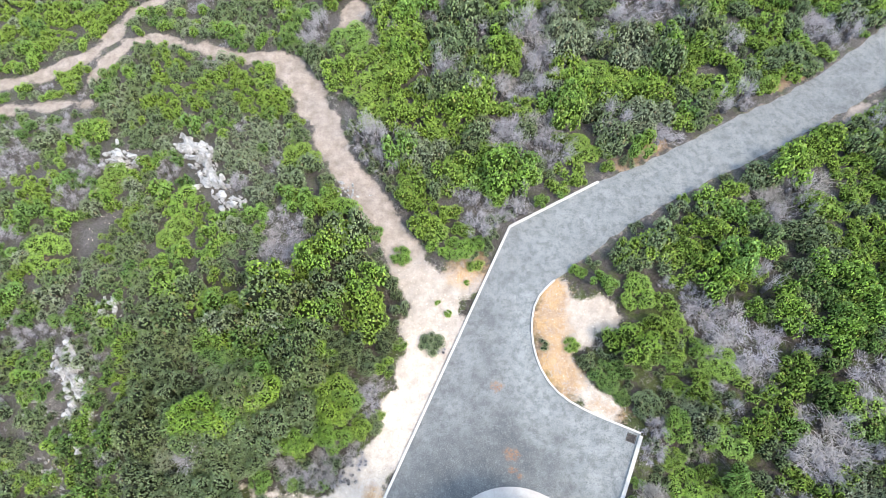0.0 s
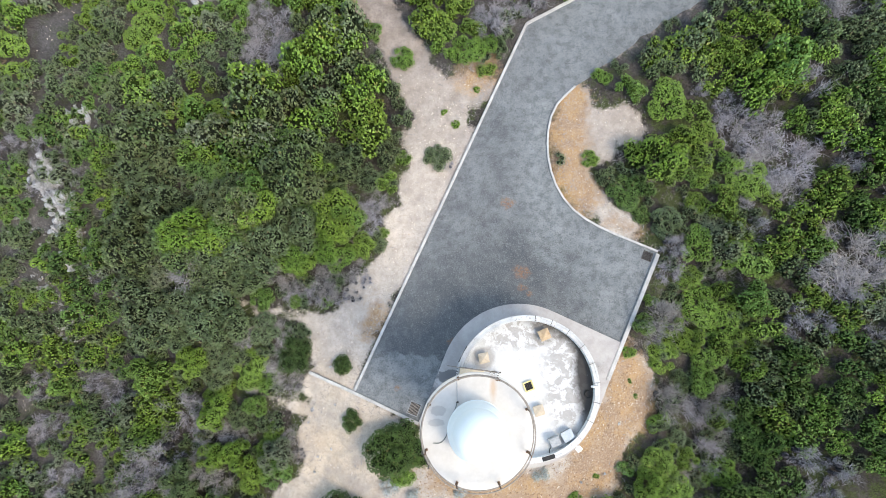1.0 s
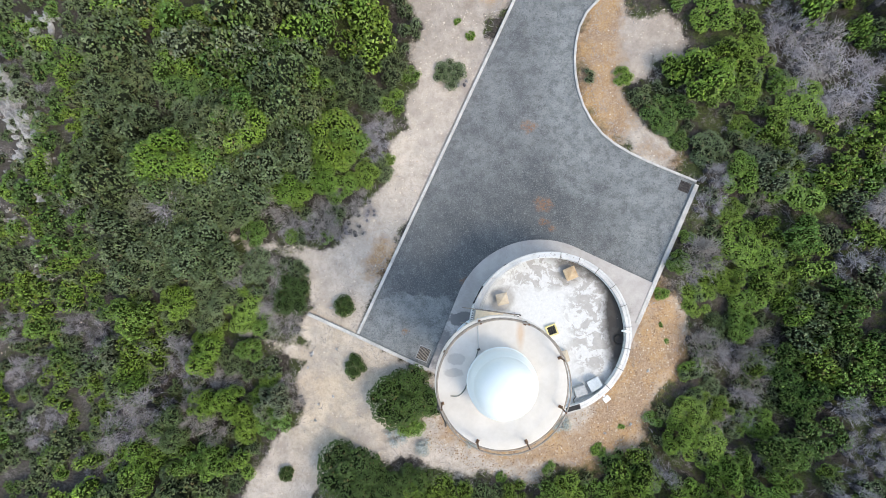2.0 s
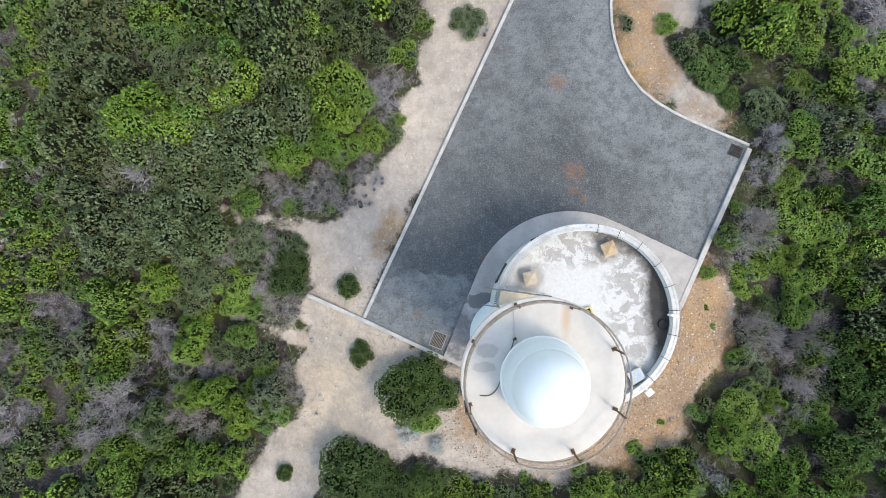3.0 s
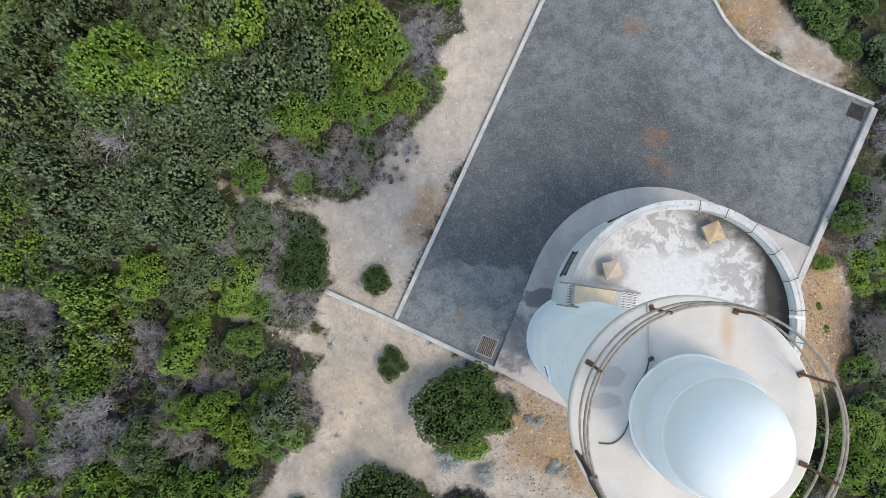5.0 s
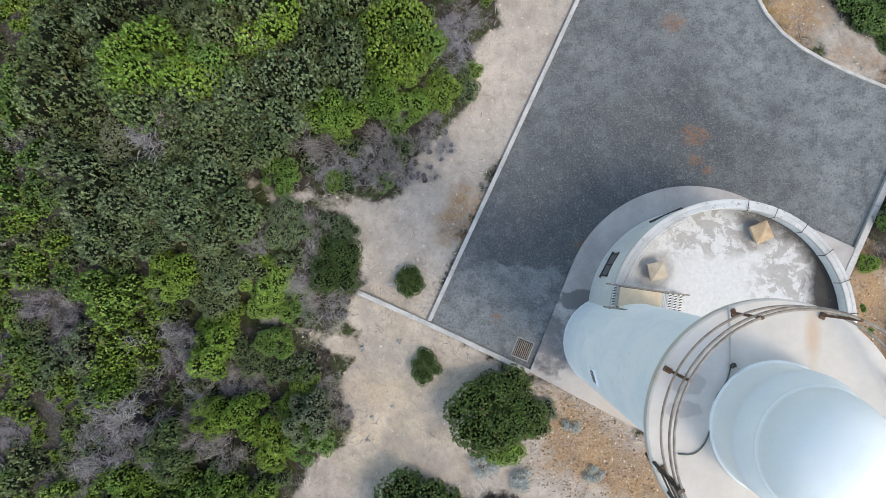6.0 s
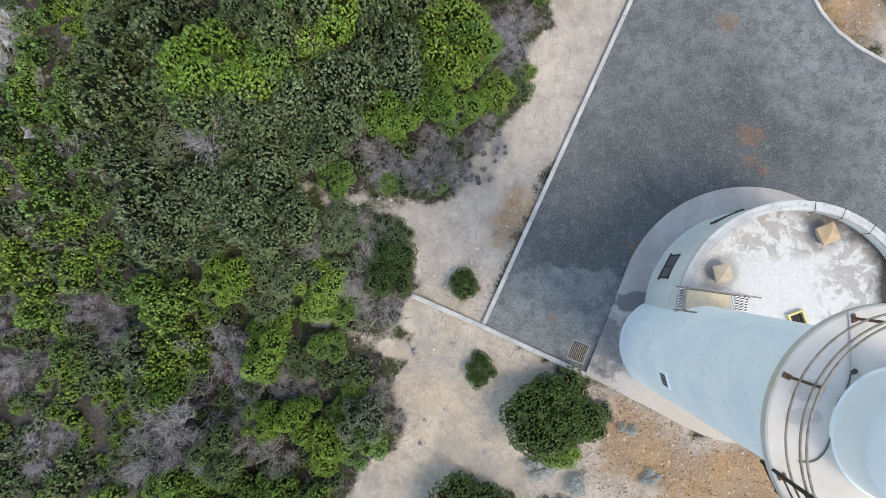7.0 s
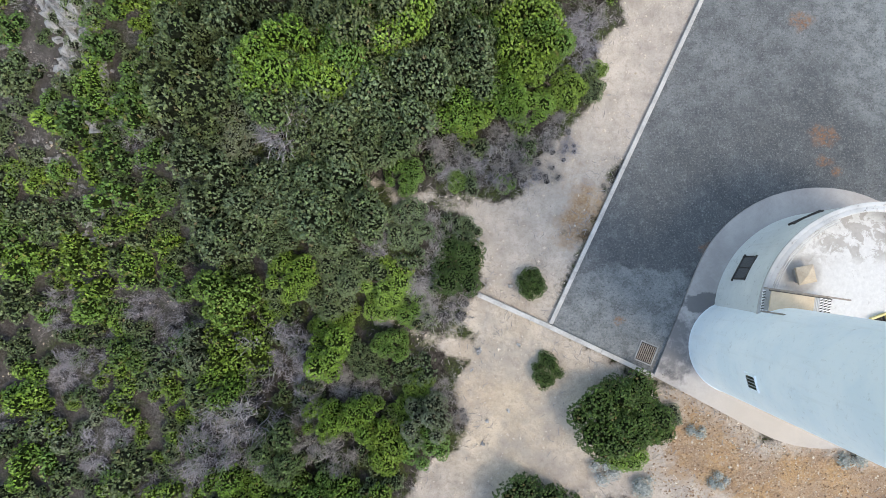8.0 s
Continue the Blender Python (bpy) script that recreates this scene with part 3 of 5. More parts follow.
# ---- ground: one sheet to the horizon ----
def axis(low, high, step, far):
    fine = list(np.arange(low, high + step / 2, step))
    out, w = [], step
    while sum(out) < far:
        w *= 1.35
        out.append(w)
    steps = np.cumsum(out)
    return np.array([low - v for v in steps[::-1]] + fine + [high + v for v in steps])


def mesh_from(name, verts, quads, tris, materials, smooth=False, second=0, own=0):
    """A mesh from arrays: four-cornered faces first, then three-cornered ones, which take the second material but for the first own of them."""
    quads, tris = np.asarray(quads, np.int32).reshape(-1, 4), np.asarray(tris, np.int32).reshape(-1, 3)
    nq, nt = len(quads), len(tris)
    me = bpy.data.meshes.new(name)
    me.vertices.add(len(verts)), me.loops.add(4 * nq + 3 * nt), me.polygons.add(nq + nt)
    me.vertices.foreach_set("co", np.asarray(verts, np.float32).ravel())
    me.loops.foreach_set("vertex_index", np.concatenate([quads.ravel(), tris.ravel()]))
    me.polygons.foreach_set("loop_start", np.concatenate([np.arange(nq) * 4, 4 * nq + np.arange(nt) * 3]).astype(np.int32))
    for one in materials:
        me.materials.append(one)
    if nt and second:
        me.polygons.foreach_set("material_index", np.concatenate([np.zeros(nq + own), np.full(nt - own, second)]).astype(np.int32))
    me.polygons.foreach_set("use_smooth", np.full(nq + nt, smooth))
    me.update(calc_edges=True)
    return me


gx, gy = axis(-42, 38, 0.42, 2500), axis(-16, 44, 0.42, 2500)
GX, GY = np.meshgrid(gx, gy)
GZ = ground_height(GX, GY)
nx, ny = len(gx), len(gy)
cell = (np.arange(ny - 1)[:, None] * nx + np.arange(nx - 1)[None, :]).ravel()
ground_mesh = mesh_from("ground", np.stack([GX.ravel(), GY.ravel(), GZ.ravel()], 1), np.stack([cell, cell + 1, cell + nx + 1, cell + nx], 1), [], [GROUND], True)
cover = ground_mesh.color_attributes.new("cover", "FLOAT_COLOR", "POINT")


def fade(d, width):
    return np.clip(0.5 - d / (2 * width), 0, 1)


road_near = fade(road_gap(GX, GY) - 0.35, 0.4) * 0.45
tints = np.stack([np.maximum(fade(bare_gap(GX, GY), 0.35), road_near), fade(bare_gap(GX, GY, RUSTY), 0.9), fade(bare_gap(GX, GY, STONY), 0.6) * 0.9, np.ones(GX.shape)], -1)
cover.data.foreach_set("color", tints.reshape(-1).astype(np.float32))
tagged(new("ground", ground_mesh), "pale sand with rusty gravel and grey litter between the bushes", "ground", kind="structure")

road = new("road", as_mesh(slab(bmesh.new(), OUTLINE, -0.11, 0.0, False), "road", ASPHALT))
tagged(road, "weathered grey asphalt yard and access road with stains", "road", kind="structure")


# ---- kerbs ----
def kerb_run(name, label, line, width, low, high, length=1.9):
    """Concrete edging in cast lengths along a line."""
    run = thing(name, label, "kerb", kind="structure")
    for (ax, ay), (bx, by) in zip(line, line[1:]):
        full = math.hypot(bx - ax, by - ay)
        n = max(1, round(full / length))
        turn = math.degrees(math.atan2(by - ay, bx - ax))
        shared = as_mesh(box(bmesh.new(), (full / n - 0.008 + (0.02 if n == 1 else 0), width, high - low), None, 0.015), "kerb_stone", KERB)
        for k in range(n):
            t = (k + 0.5) / n
            stone = new("kerb_stone", shared)
            stone.parent = run
            stone.matrix_basis = pose(ax + (bx - ax) * t, ay + (by - ay) * t, (low + high) / 2 + 0.003 * math.sin(k * 2.3), 0, 0, turn)
    return run


kerb_run("kerb_west", "pale concrete kerb along the sand strip", [(SW[0] + 0.03, SW[1] + 0.1), BEND], 0.145, -0.2, 0.09)
kerb_run("kerb_north", "pale concrete kerb at the bend of the road", [BEND, KERB_END], 0.17, -0.2, 0.09)
kerb_run("kerb_island", "curved grey concrete kerb round the planted corner", ISLAND_LINE[::2] + [ISLAND_LINE[-1]], 0.115, -0.2, 0.08, 3.0)
kerb_run("kerb_east", "pale concrete kerb along the bushes", [CORNER_E, (7.66, -3.35)], 0.21, -0.3, 0.13)
kerb_run("kerb_south", "low concrete retaining kerb above the sand clearing", [WALL_END, SW, APRON_W], 0.16, -0.7, 0.10)


# ---- drains ----
def drain(label, x, y, turn, w, h, bars):
    d = thing("drain_grate", label, "drain", at=pose(x, y, 0.0, 0, 0, turn))
    bm = bmesh.new()
    for sx, sy, lx, ly in ((0, h / 2, w + 0.04, 0.04), (0, -h / 2, w + 0.04, 0.04), (w / 2, 0, 0.04, h - 0.04), (-w / 2, 0, 0.04, h - 0.04)):
        box(bm, (lx, ly, 0.05), pose(sx, sy, 0.012), 0.006)
    part("frame", bm, GREY if bars < 9 else IRON, d)
    # A black plate gives the darkness between the bars; no hollow is modelled.
    part("sump", box(bmesh.new(), (w - 0.06, h - 0.06, 0.012), pose(0, 0, 0.006)), DARK, d, "black plate standing for the unlit hollow under the bars")
    shared = as_mesh(box(bmesh.new(), (0.03, h - 0.09, 0.022), None, 0.004), "bar", RAIL if bars < 9 else IRON)
    for k in range(bars):
        b = new("bar", shared)
        b.parent, b.matrix_basis = d, pose((k + 1) / (bars + 1) * w - w / 2, 0, 0.026)
    return d


drain("grey steel grating in a concrete frame in the asphalt", -2.66, -4.80, -22, 0.58, 0.66, 8)
drain("dark rusty iron grating in the asphalt corner", 10.14, 3.34, -22, 0.50, 0.46, 9)


# ---- apron ----
def hull(points):
    def turn(o, a, b):
        return (a[0] - o[0]) * (b[1] - o[1]) - (a[1] - o[1]) * (b[0] - o[0])
    points, chains = sorted(points), []
    for order in (points, points[::-1]):
        chain = []
        for p in order:
            while len(chain) > 1 and turn(chain[-2], chain[-1], p) <= 0:
                chain.pop()
            chain.append(p)
        chains += chain[:-1]
    return chains


ring = [(ANNEX[0] + APRON_R * math.cos(a * math.tau / 96), ANNEX[1] + APRON_R * math.sin(a * math.tau / 96)) for a in range(96)]
apron = new("apron", as_mesh(slab(bmesh.new(), hull(ring + [APRON_W, APRON_E, (7.72, -3.35)]), -0.55, 0.10), "apron", APRON))
tagged(apron, "pale weathered concrete apron round the lighthouse foot", "pavement", kind="structure")

# ---- lighthouse: annex and tower ----
house = thing("lighthouse", "white round lighthouse tower with a domed lantern", "lighthouse", at=pose(TOWER[0], TOWER[1], 0.0))
profile = [(1.30, 0.05), (1.562, 0.05), (1.562, 0.10), (1.547, 0.115)]
profile += [(1.445, 10.55), (1.62, 10.85), (1.92, 11.12), (1.92, 11.2), (1.30, 11.2)]
part("tower_wall", lathe(bmesh.new(), profile, 128), TOWER_PAINT, house, "tapering white-painted round masonry wall", True)
part("gallery", lathe(bmesh.new(), [(0.6, 11.2), (1.98, 11.2), (2.03, 11.22), (2.03, 11.38), (2.0, 11.405), (0.6, 11.405)], 128), GALLERY, house, "pale concrete gallery floor with rust stains", True)
drum = [(0.8, 11.40), (1.06, 11.40), (1.06, 11.45), (1.03, 11.475), (1.025, 12.16), (1.012, 12.23), (0.985, 12.29), (0.905, 12.60), (0.80, 12.62)]
part("lantern_drum", lathe(bmesh.new(), drum, 96), DOME, house, "white cylindrical lantern drum with a sloping shoulder", True)
cap = [(0.84, 12.59), (0.905, 12.60), (0.905, 12.62), (0.885, 12.65), (0.875, 12.70), (0.868, 12.80), (0.835, 12.96), (0.765, 13.16), (0.65, 13.35), (0.49, 13.51), (0.30, 13.63), (0.11, 13.70), (0.0, 13.715)]
part("dome", lathe(bmesh.new(), cap, 96, shut=False), DOME, house, "smooth white dome over the lantern", True)


def tower_window(turn, z, w, h, r):
    win = part("window", box(bmesh.new(), (0.10, w, h), pose(0, 0, 0)), GLASS, house, "small dark barred window")
    win.matrix_basis = pose(0, 0, z, 0, 0, turn) @ pose(r - 0.03, 0, 0)
    bm = bmesh.new()
    for sy, sz, ly, lz in ((0, h / 2 + 0.02, w + 0.1, 0.05), (0, -h / 2 - 0.02, w + 0.14, 0.06), (w / 2 + 0.02, 0, 0.05, h), (-w / 2 - 0.02, 0, 0.05, h)):
        box(bm, (0.09, ly, lz), pose(0.02, sy, sz), 0.008)
    part("window_frame", bm, TOWER_PAINT, win)
    shared = as_mesh(box(bmesh.new(), (0.015, 0.02, h), None), "glazing_bar", GREY)
    for k in range(3):
        b = new("glazing_bar", shared)
        b.parent, b.matrix_basis = win, pose(0.055, (k - 1) * w / 4, 0)


tower_window(194.5, 4.55, 0.36, 0.52, 1.50)

# gallery railing
STANCHIONS = (67.5, 22.5, -22.5, -67.5, -112.5, -160, 152, 110)
post_bm = tube(bmesh.new(), [(0, 0, -0.02), (0, 0, 0.99)], 0.024, 8)
box(post_bm, (0.13, 0.09, 0.05), pose(0.0, 0, 0.02), 0.01)
box(post_bm, (0.05, 0.05, 0.10), pose(0.0, 0, 0.96), 0.01)
post_mesh = as_mesh(post_bm, "stanchion", RUST)
for a in STANCHIONS:
    s_post = new("stanchion", post_mesh)
    s_post.parent, s_post.matrix_basis = house, pose(0, 0, 0, 0, 0, a) @ pose(1.92, 0, 11.40)
for z, r0, label in ((0.44, 1.94, "lower"), (0.86, 1.95, "middle"), (0.99, 1.925, "top")):
    pts = [(r0 * math.cos(radians(a)), r0 * math.sin(radians(a)), 11.40 + z + 0.01 * math.sin(radians(a * 3))) for a in range(-42, 318, 3)]
    part("rail", tube(bmesh.new(), pts, 0.021, 8, True), RAIL, house, label + " tubular rail of the gallery")
ladder = bmesh.new()
tube(ladder, [(-1.92, -0.55, 11.0), (-1.90, -0.62, 12.55)], 0.03, 8)
tube(ladder, [(-1.70, -1.02, 11.0), (-1.68, -1.08, 12.55)], 0.03, 8)
for k in range(5):
    tube(ladder, [(-1.92, -0.57, 11.05 + 0.3 * k), (-1.70, -1.04, 11.05 + 0.3 * k)], 0.016, 6)
part("gallery_ladder", ladder, IRON, house, "dark iron ladder head at the gallery edge")
hose_line = [(x, y, 11.425) for x, y in curve_points([(-0.70, 0.98), (-0.78, 0.72), (-0.93, 0.50), (-1.02, 0.2), (-1.05, -0.05), (-1.15, -0.28), (-1.32, -0.42), (-1.55, -0.42)], 0.06)]
part("cable", tube(bmesh.new(), hose_line, 0.013, 6), HOSE, house, "dark hose curving over the gallery")
part("conduit", tube(bmesh.new(), [(-0.72, 1.92, 11.425), (-0.69, 0.98, 11.425), (-0.60, 0.92, 11.48)], 0.018, 6), COPING, house, "pale conduit to the lantern")
part("junction_box", box(bmesh.new(), (0.09, 0.06, 0.06), pose(-0.69, 0.98, 11.47, 0, 0, 30), 0.01), IRON, house)

annex = thing("annex", "white round single-storey annex with a flat parapet roof", "building", at=pose(ANNEX[0], ANNEX[1], 0.0))
R = ANNEX_R
wall = lathe(bmesh.new(), [(R - 0.2, 0.05), (R, 0.05), (R, 3.02), (R + 0.025, 3.05), (R + 0.025, 3.28), (R - 0.2, 3.30), (R - 0.215, 3.28), (R - 0.215, 2.7), (R - 0.2, 2.6)], 160)
part("wall", wall, PAINT, annex, "white rendered round wall with parapet", True)
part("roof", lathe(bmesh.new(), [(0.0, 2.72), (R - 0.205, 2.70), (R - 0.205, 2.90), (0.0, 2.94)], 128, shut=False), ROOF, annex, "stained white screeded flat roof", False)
part("coping", lathe(bmesh.new(), [(R - 0.225, 3.27), (R + 0.035, 3.25), (R + 0.035, 3.32), (R - 0.0, 3.335), (R - 0.07, 3.335), (R - 0.08, 3.325), (R - 0.095, 3.335), (R - 0.21, 3.35), (R - 0.225, 3.34)], 160), COPING, annex, "weathered grey-white coping with dark specks", True)


def annex_window(turn, z, w, h):
    win = part("window", box(bmesh.new(), (0.12, w, h)), GLASS, annex, "dark square window")
    win.matrix_basis = pose(0, 0, z, 0, 0, turn) @ pose(R - 0.055, 0, 0)
    bm = bmesh.new()
    for sy, sz, ly, lz in ((0, h / 2, w + 0.08, 0.04), (0, -h / 2 - 0.02, w + 0.16, 0.06), (w / 2, 0, 0.04, h), (-w / 2, 0, 0.04, h)):
        box(bm, (0.1, ly, lz), pose(0.03, sy, sz), 0.006)
    part("window_frame", bm, IRON, win, "dark frame")
    part("glazing_bar", box(bmesh.new(), (0.02, 0.03, h), pose(0.062, 0, 0)), IRON, win)


annex_window(152.0, 1.52, 0.78, 0.85)
annex_window(114.0, 2.0, 0.9, 0.2)
vent = part("louvre", box(bmesh.new(), (0.06, 0.62, 0.2), None, 0.008), DARK, annex, "dark louvre in the parapet")
vent.matrix_basis = pose(0, 0, 3.345, 0, 90, -74) @ pose(0.02, 0, R - 0.1)
bracket_bm = tube(bmesh.new(), [(-0.16, 0, 0.05), (0.17, 0, 0.05)], 0.011, 6)
tube(bracket_bm, [(-0.15, 0, 0.05), (-0.15, 0, -0.3)], 0.011, 6)
bracket_mesh = as_mesh(bracket_bm, "bracket", IRON)
for a in (82, 68, 52.5, 36, 20, 4, -12, -28, -44):
    b = new("bracket", bracket_mesh)
    b.parent, b.matrix_basis = annex, pose(0, 0, 0, 0, 0, a) @ pose(R - 0.12, 0, 3.34)
for r0, z in ((R - 0.25, 3.38), (R - 0.31, 3.38)):
    pts = [(r0 * math.cos(radians(a)), r0 * math.sin(radians(a)), z) for a in range(112, 170, 2)]
    part("handrail", tube(bmesh.new(), pts, 0.013, 6), COPING, annex, "white pipe along the parapet")
part("overflow_pipe", tube(bmesh.new(), [(R - 0.34, 0.06, 3.2), (R - 0.28, 0.06, 3.40), (R - 0.05, 0.02, 3.42)], 0.05, 10), WHITE, annex, "white plastic bend over the parapet")
part("gully", lathe(bmesh.new(), [(0.0, 2.95), (0.16, 2.95), (0.19, 3.0), (0.19, 2.9), (0.0, 2.9)], 24, shut=False), DARK, annex, "black roof gully").matrix_basis = pose(3.0, -0.32, 0.02)


# ---- things on the annex roof ----
def cowl(label, x, y, turn, material, size=0.5):
    c = thing("vent_cowl", label, "vent", "vent cowls on the roof", at=pose(x, y, 2.925, 0, 0, turn))
    part("upstand", box(bmesh.new(), (size * 0.8, size * 0.8, 0.22), pose(0, 0, 0.10), 0.01), GREY, c, "short grey upstand")
    bm = box(bmesh.new(), (size, size, 0.10), pose(0, 0, 0.25), 0.01)
    low = [bm.verts.new((sx * size * 0.49, sy * size * 0.49, 0.30)) for sx, sy in ((-1, -1), (1, -1), (1, 1), (-1, 1))]
    tip = bm.verts.new((0, 0, 0.40))
    for k in range(4):
        bm.faces.new((low[k], low[(k + 1) % 4], tip))
    part("cap", bm, material, c, "low pyramid cap")
    return c


cowl("buff square vent cowl with a pyramid cap on the roof", 0.93, -2.12, 12, BUFF)
cowl("ochre-stained square vent cowl near the parapet", 3.92, -1.0, 22, OCHRE, 0.53)
cowl("pale grey-buff vent cowl beside the tower", 3.55, -4.62, 16, BUFF, 0.5)

hatch = thing("roof_hatch", "open roof hatch with a yellow frame and dark grating", "hatch", at=pose(3.1, -3.48, 2.92, 0, 0, 20) @ Matrix.Diagonal((0.88, 0.88, 0.88, 1)))
bm = bmesh.new()
for sx, sy, lx, ly in ((0, 0.235, 0.54, 0.07), (0, -0.235, 0.54, 0.07), (0.235, 0, 0.07, 0.40), (-0.235, 0, 0.07, 0.40)):
    box(bm, (lx, ly, 0.16), pose(sx, sy, 0.08), 0.01)
part("frame", bm, YELLOW, hatch, "yellow painted frame")
# Black plate for the darkness inside the hatch; the roof has no hole.
part("shaft_plate", box(bmesh.new(), (0.40, 0.40, 0.03), pose(0, 0, 0.02)), DARK, hatch, "black plate in place of the unlit opening")
bar = as_mesh(box(bmesh.new(), (0.022, 0.40, 0.022), None), "bar", IRON)
for k in range(4):
    b = new("bar", bar)
    b.parent, b.matrix_basis = hatch, pose((k - 1.5) * 0.1, 0, 0.12)

stile = thing("access_stile", "timber-decked steel stile over the parapet with striped steps", "steps", at=pose(0.31, -2.93, 0.0, 0, 0, -8))
part("deck", box(bmesh.new(), (1.18, 0.56, 0.045), pose(0.0, 0, 3.62), 0.006), PLANK, stile, "weathered plywood deck")
frame_bm = bmesh.new()
for y in (-0.30, 0.30):
    tube(frame_bm, [(-0.62, y, 3.58), (0.62, y, 3.58)], 0.03, 6)
    tube(frame_bm, [(0.60, y, 3.58), (1.42, y, 2.95)], 0.03, 6)
    for x in (-0.05, 0.58):
        tube(frame_bm, [(x, y, 2.93 if x > 0.2 else 3.3), (x, y, 3.6)], 0.025, 6)
part("frame", frame_bm, IRON, stile, "dark steel frame")
for y in (-0.31, 0.31):
    rail_bm = tube(bmesh.new(), [(-1.2, y, 4.50), (1.05, y, 4.50)], 0.022, 6)
    tube(rail_bm, [(-0.62, y, 4.05), (0.62, y, 4.05)], 0.018, 6)
    for x in (-0.6, 0.58):
        tube(rail_bm, [(x, y, 3.6), (x, y, 4.5)], 0.02, 6)
    part("handrail", rail_bm, RAIL, stile, "weathered steel handrail")


def striped_step(x, z):
    step = part("step", box(bmesh.new(), (0.075, 0.58, 0.03), pose(x, 0, z), 0.004), WHITE, stile, "step with black and white stripes")
    shared = as_mesh(box(bmesh.new(), (0.078, 0.034, 0.006), pose(0, 0, 0, 0, 0, 24)), "stripe", DARK)
    for k in range(7):
        s_bar = new("stripe", shared)
        s_bar.parent, s_bar.matrix_basis = step, pose(x, (k - 3) * 0.078, z + 0.017)


for k in range(4):
    part("slat", box(bmesh.new(), (0.022, 0.56, 0.03), pose(0.62 + 0.045 * k, 0, 3.60), 0.003), COPING, stile, "pale grating slat")
for x, z in ((0.88, 3.44), (1.09, 3.27), (1.30, 3.09), (-0.70, 3.45)):
    striped_step(x, z)
unit = thing("condenser", "grey air-conditioning unit on the roof", "air conditioner", at=pose(4.25, -6.05, 2.92, 0, 0, 20))
part("casing", box(bmesh.new(), (0.50, 0.42, 0.45), pose(0, 0, 0.27), 0.02), GREY, unit)
part("foot", box(bmesh.new(), (0.52, 0.06, 0.05), pose(0, -0.15, 0.025)), IRON, unit)
part("foot", box(bmesh.new(), (0.52, 0.06, 0.05), pose(0, 0.15, 0.025)), IRON, unit)
part("pipe", tube(bmesh.new(), [(-0.2, -0.2, 0.1), (-0.36, -0.3, 0.06), (-0.40, -0.5, 0.04)], 0.02, 6), DARK, unit, "black lagged pipe")
tank = thing("roof_cabinet", "blue-grey cabinet with a sloping lid on the roof", "cabinet", at=pose(4.88, -5.78, 2.92, 0, 0, 28))
part("casing", box(bmesh.new(), (0.52, 0.46, 0.30), pose(0, 0, 0.15), 0.015), GREY, tank)
part("lid", box(bmesh.new(), (0.56, 0.5, 0.04), pose(0, 0, 0.32, 5, 0, 0), 0.01), SLATE, tank, "blue-grey sloping lid")
lamp = thing("wall_lamp", "white bulkhead lamp on the outer wall", "lamp", at=pose(ANNEX[0], ANNEX[1], 3.1, 0, 0, -50) @ pose(R + 0.14, 0, 0))
part("bracket", box(bmesh.new(), (0.24, 0.08, 0.06), pose(-0.05, 0, 0), 0.01), WHITE, lamp)
part("head", box(bmesh.new(), (0.24, 0.30, 0.12), pose(0.14, 0, 0.02), 0.03), WHITE, lamp)


# ---- plants ----
def leaf_cloud(rng, points, normals, length, width, leaves):
    """Rounded tufts of three-cornered leaves at the given places: corners, faces and one number for each tuft."""
    n = len(points)
    up = normals + np.array([0, 0, 0.3]) + rng.normal(size=(n, 3)) * 0.25
    up /= np.linalg.norm(up, axis=1)[:, None]
    t1 = np.cross(up, rng.normal(size=(n, 3)))
    t1 /= np.linalg.norm(t1, axis=1)[:, None] + 1e-9
    t2 = np.cross(up, t1)
    a = (np.arange(leaves) * 2.4)[None, :] + rng.uniform(0, 6.28, (n, 1)) + rng.normal(size=(n, leaves)) * 0.3
    lift = np.clip(1.0 - (np.arange(leaves) + 0.4) / leaves * 0.95 + rng.normal(size=(n, leaves)) * 0.08, 0.0, 0.99)[..., None]
    ring = np.sqrt(1 - lift * lift)
    h = (np.cos(a)[..., None] * t1[:, None, :] + np.sin(a)[..., None] * t2[:, None, :]) * ring + up[:, None, :] * lift
    face = h + rng.normal(size=h.shape) * 0.32
    face /= np.linalg.norm(face, axis=2)[..., None]
    d = np.cross(face, rng.normal(size=h.shape))
    d /= np.linalg.norm(d, axis=2)[..., None] + 1e-9
    side = np.cross(face, d)
    grow = rng.uniform(0.75, 1.3, (n, 1, 1))
    ln, wd = length * grow * rng.uniform(0.75, 1.2, (n, leaves, 1)), width * grow * rng.uniform(0.8, 1.2, (n, leaves, 1))
    mid = points[:, None, :] + h * length * 0.62 * grow
    v = np.stack([mid - d * ln * 0.4 + side * wd * 0.6, mid + d * ln * 0.6, mid - d * ln * 0.4 - side * wd * 0.6], 2).reshape(-1, 3)
    return v, np.arange(len(v)).reshape(-1, 3), np.repeat(rng.uniform(size=n), leaves * 3)


def lobes_of(rng, flat, count):
    """Rounded lobes that together make an uneven crown about one metre in radius."""
    a = rng.uniform(0, math.tau, count)
    r = np.sqrt(rng.uniform(0.05, 1, count)) * 0.72
    size = rng.uniform(0.19, 0.38, count) * (13 / count) ** 0.15
    return np.stack([r * np.cos(a), r * np.sin(a), flat * (0.66 - 0.5 * r ** 2) + rng.uniform(-0.16, 0.16, count)], 1), size


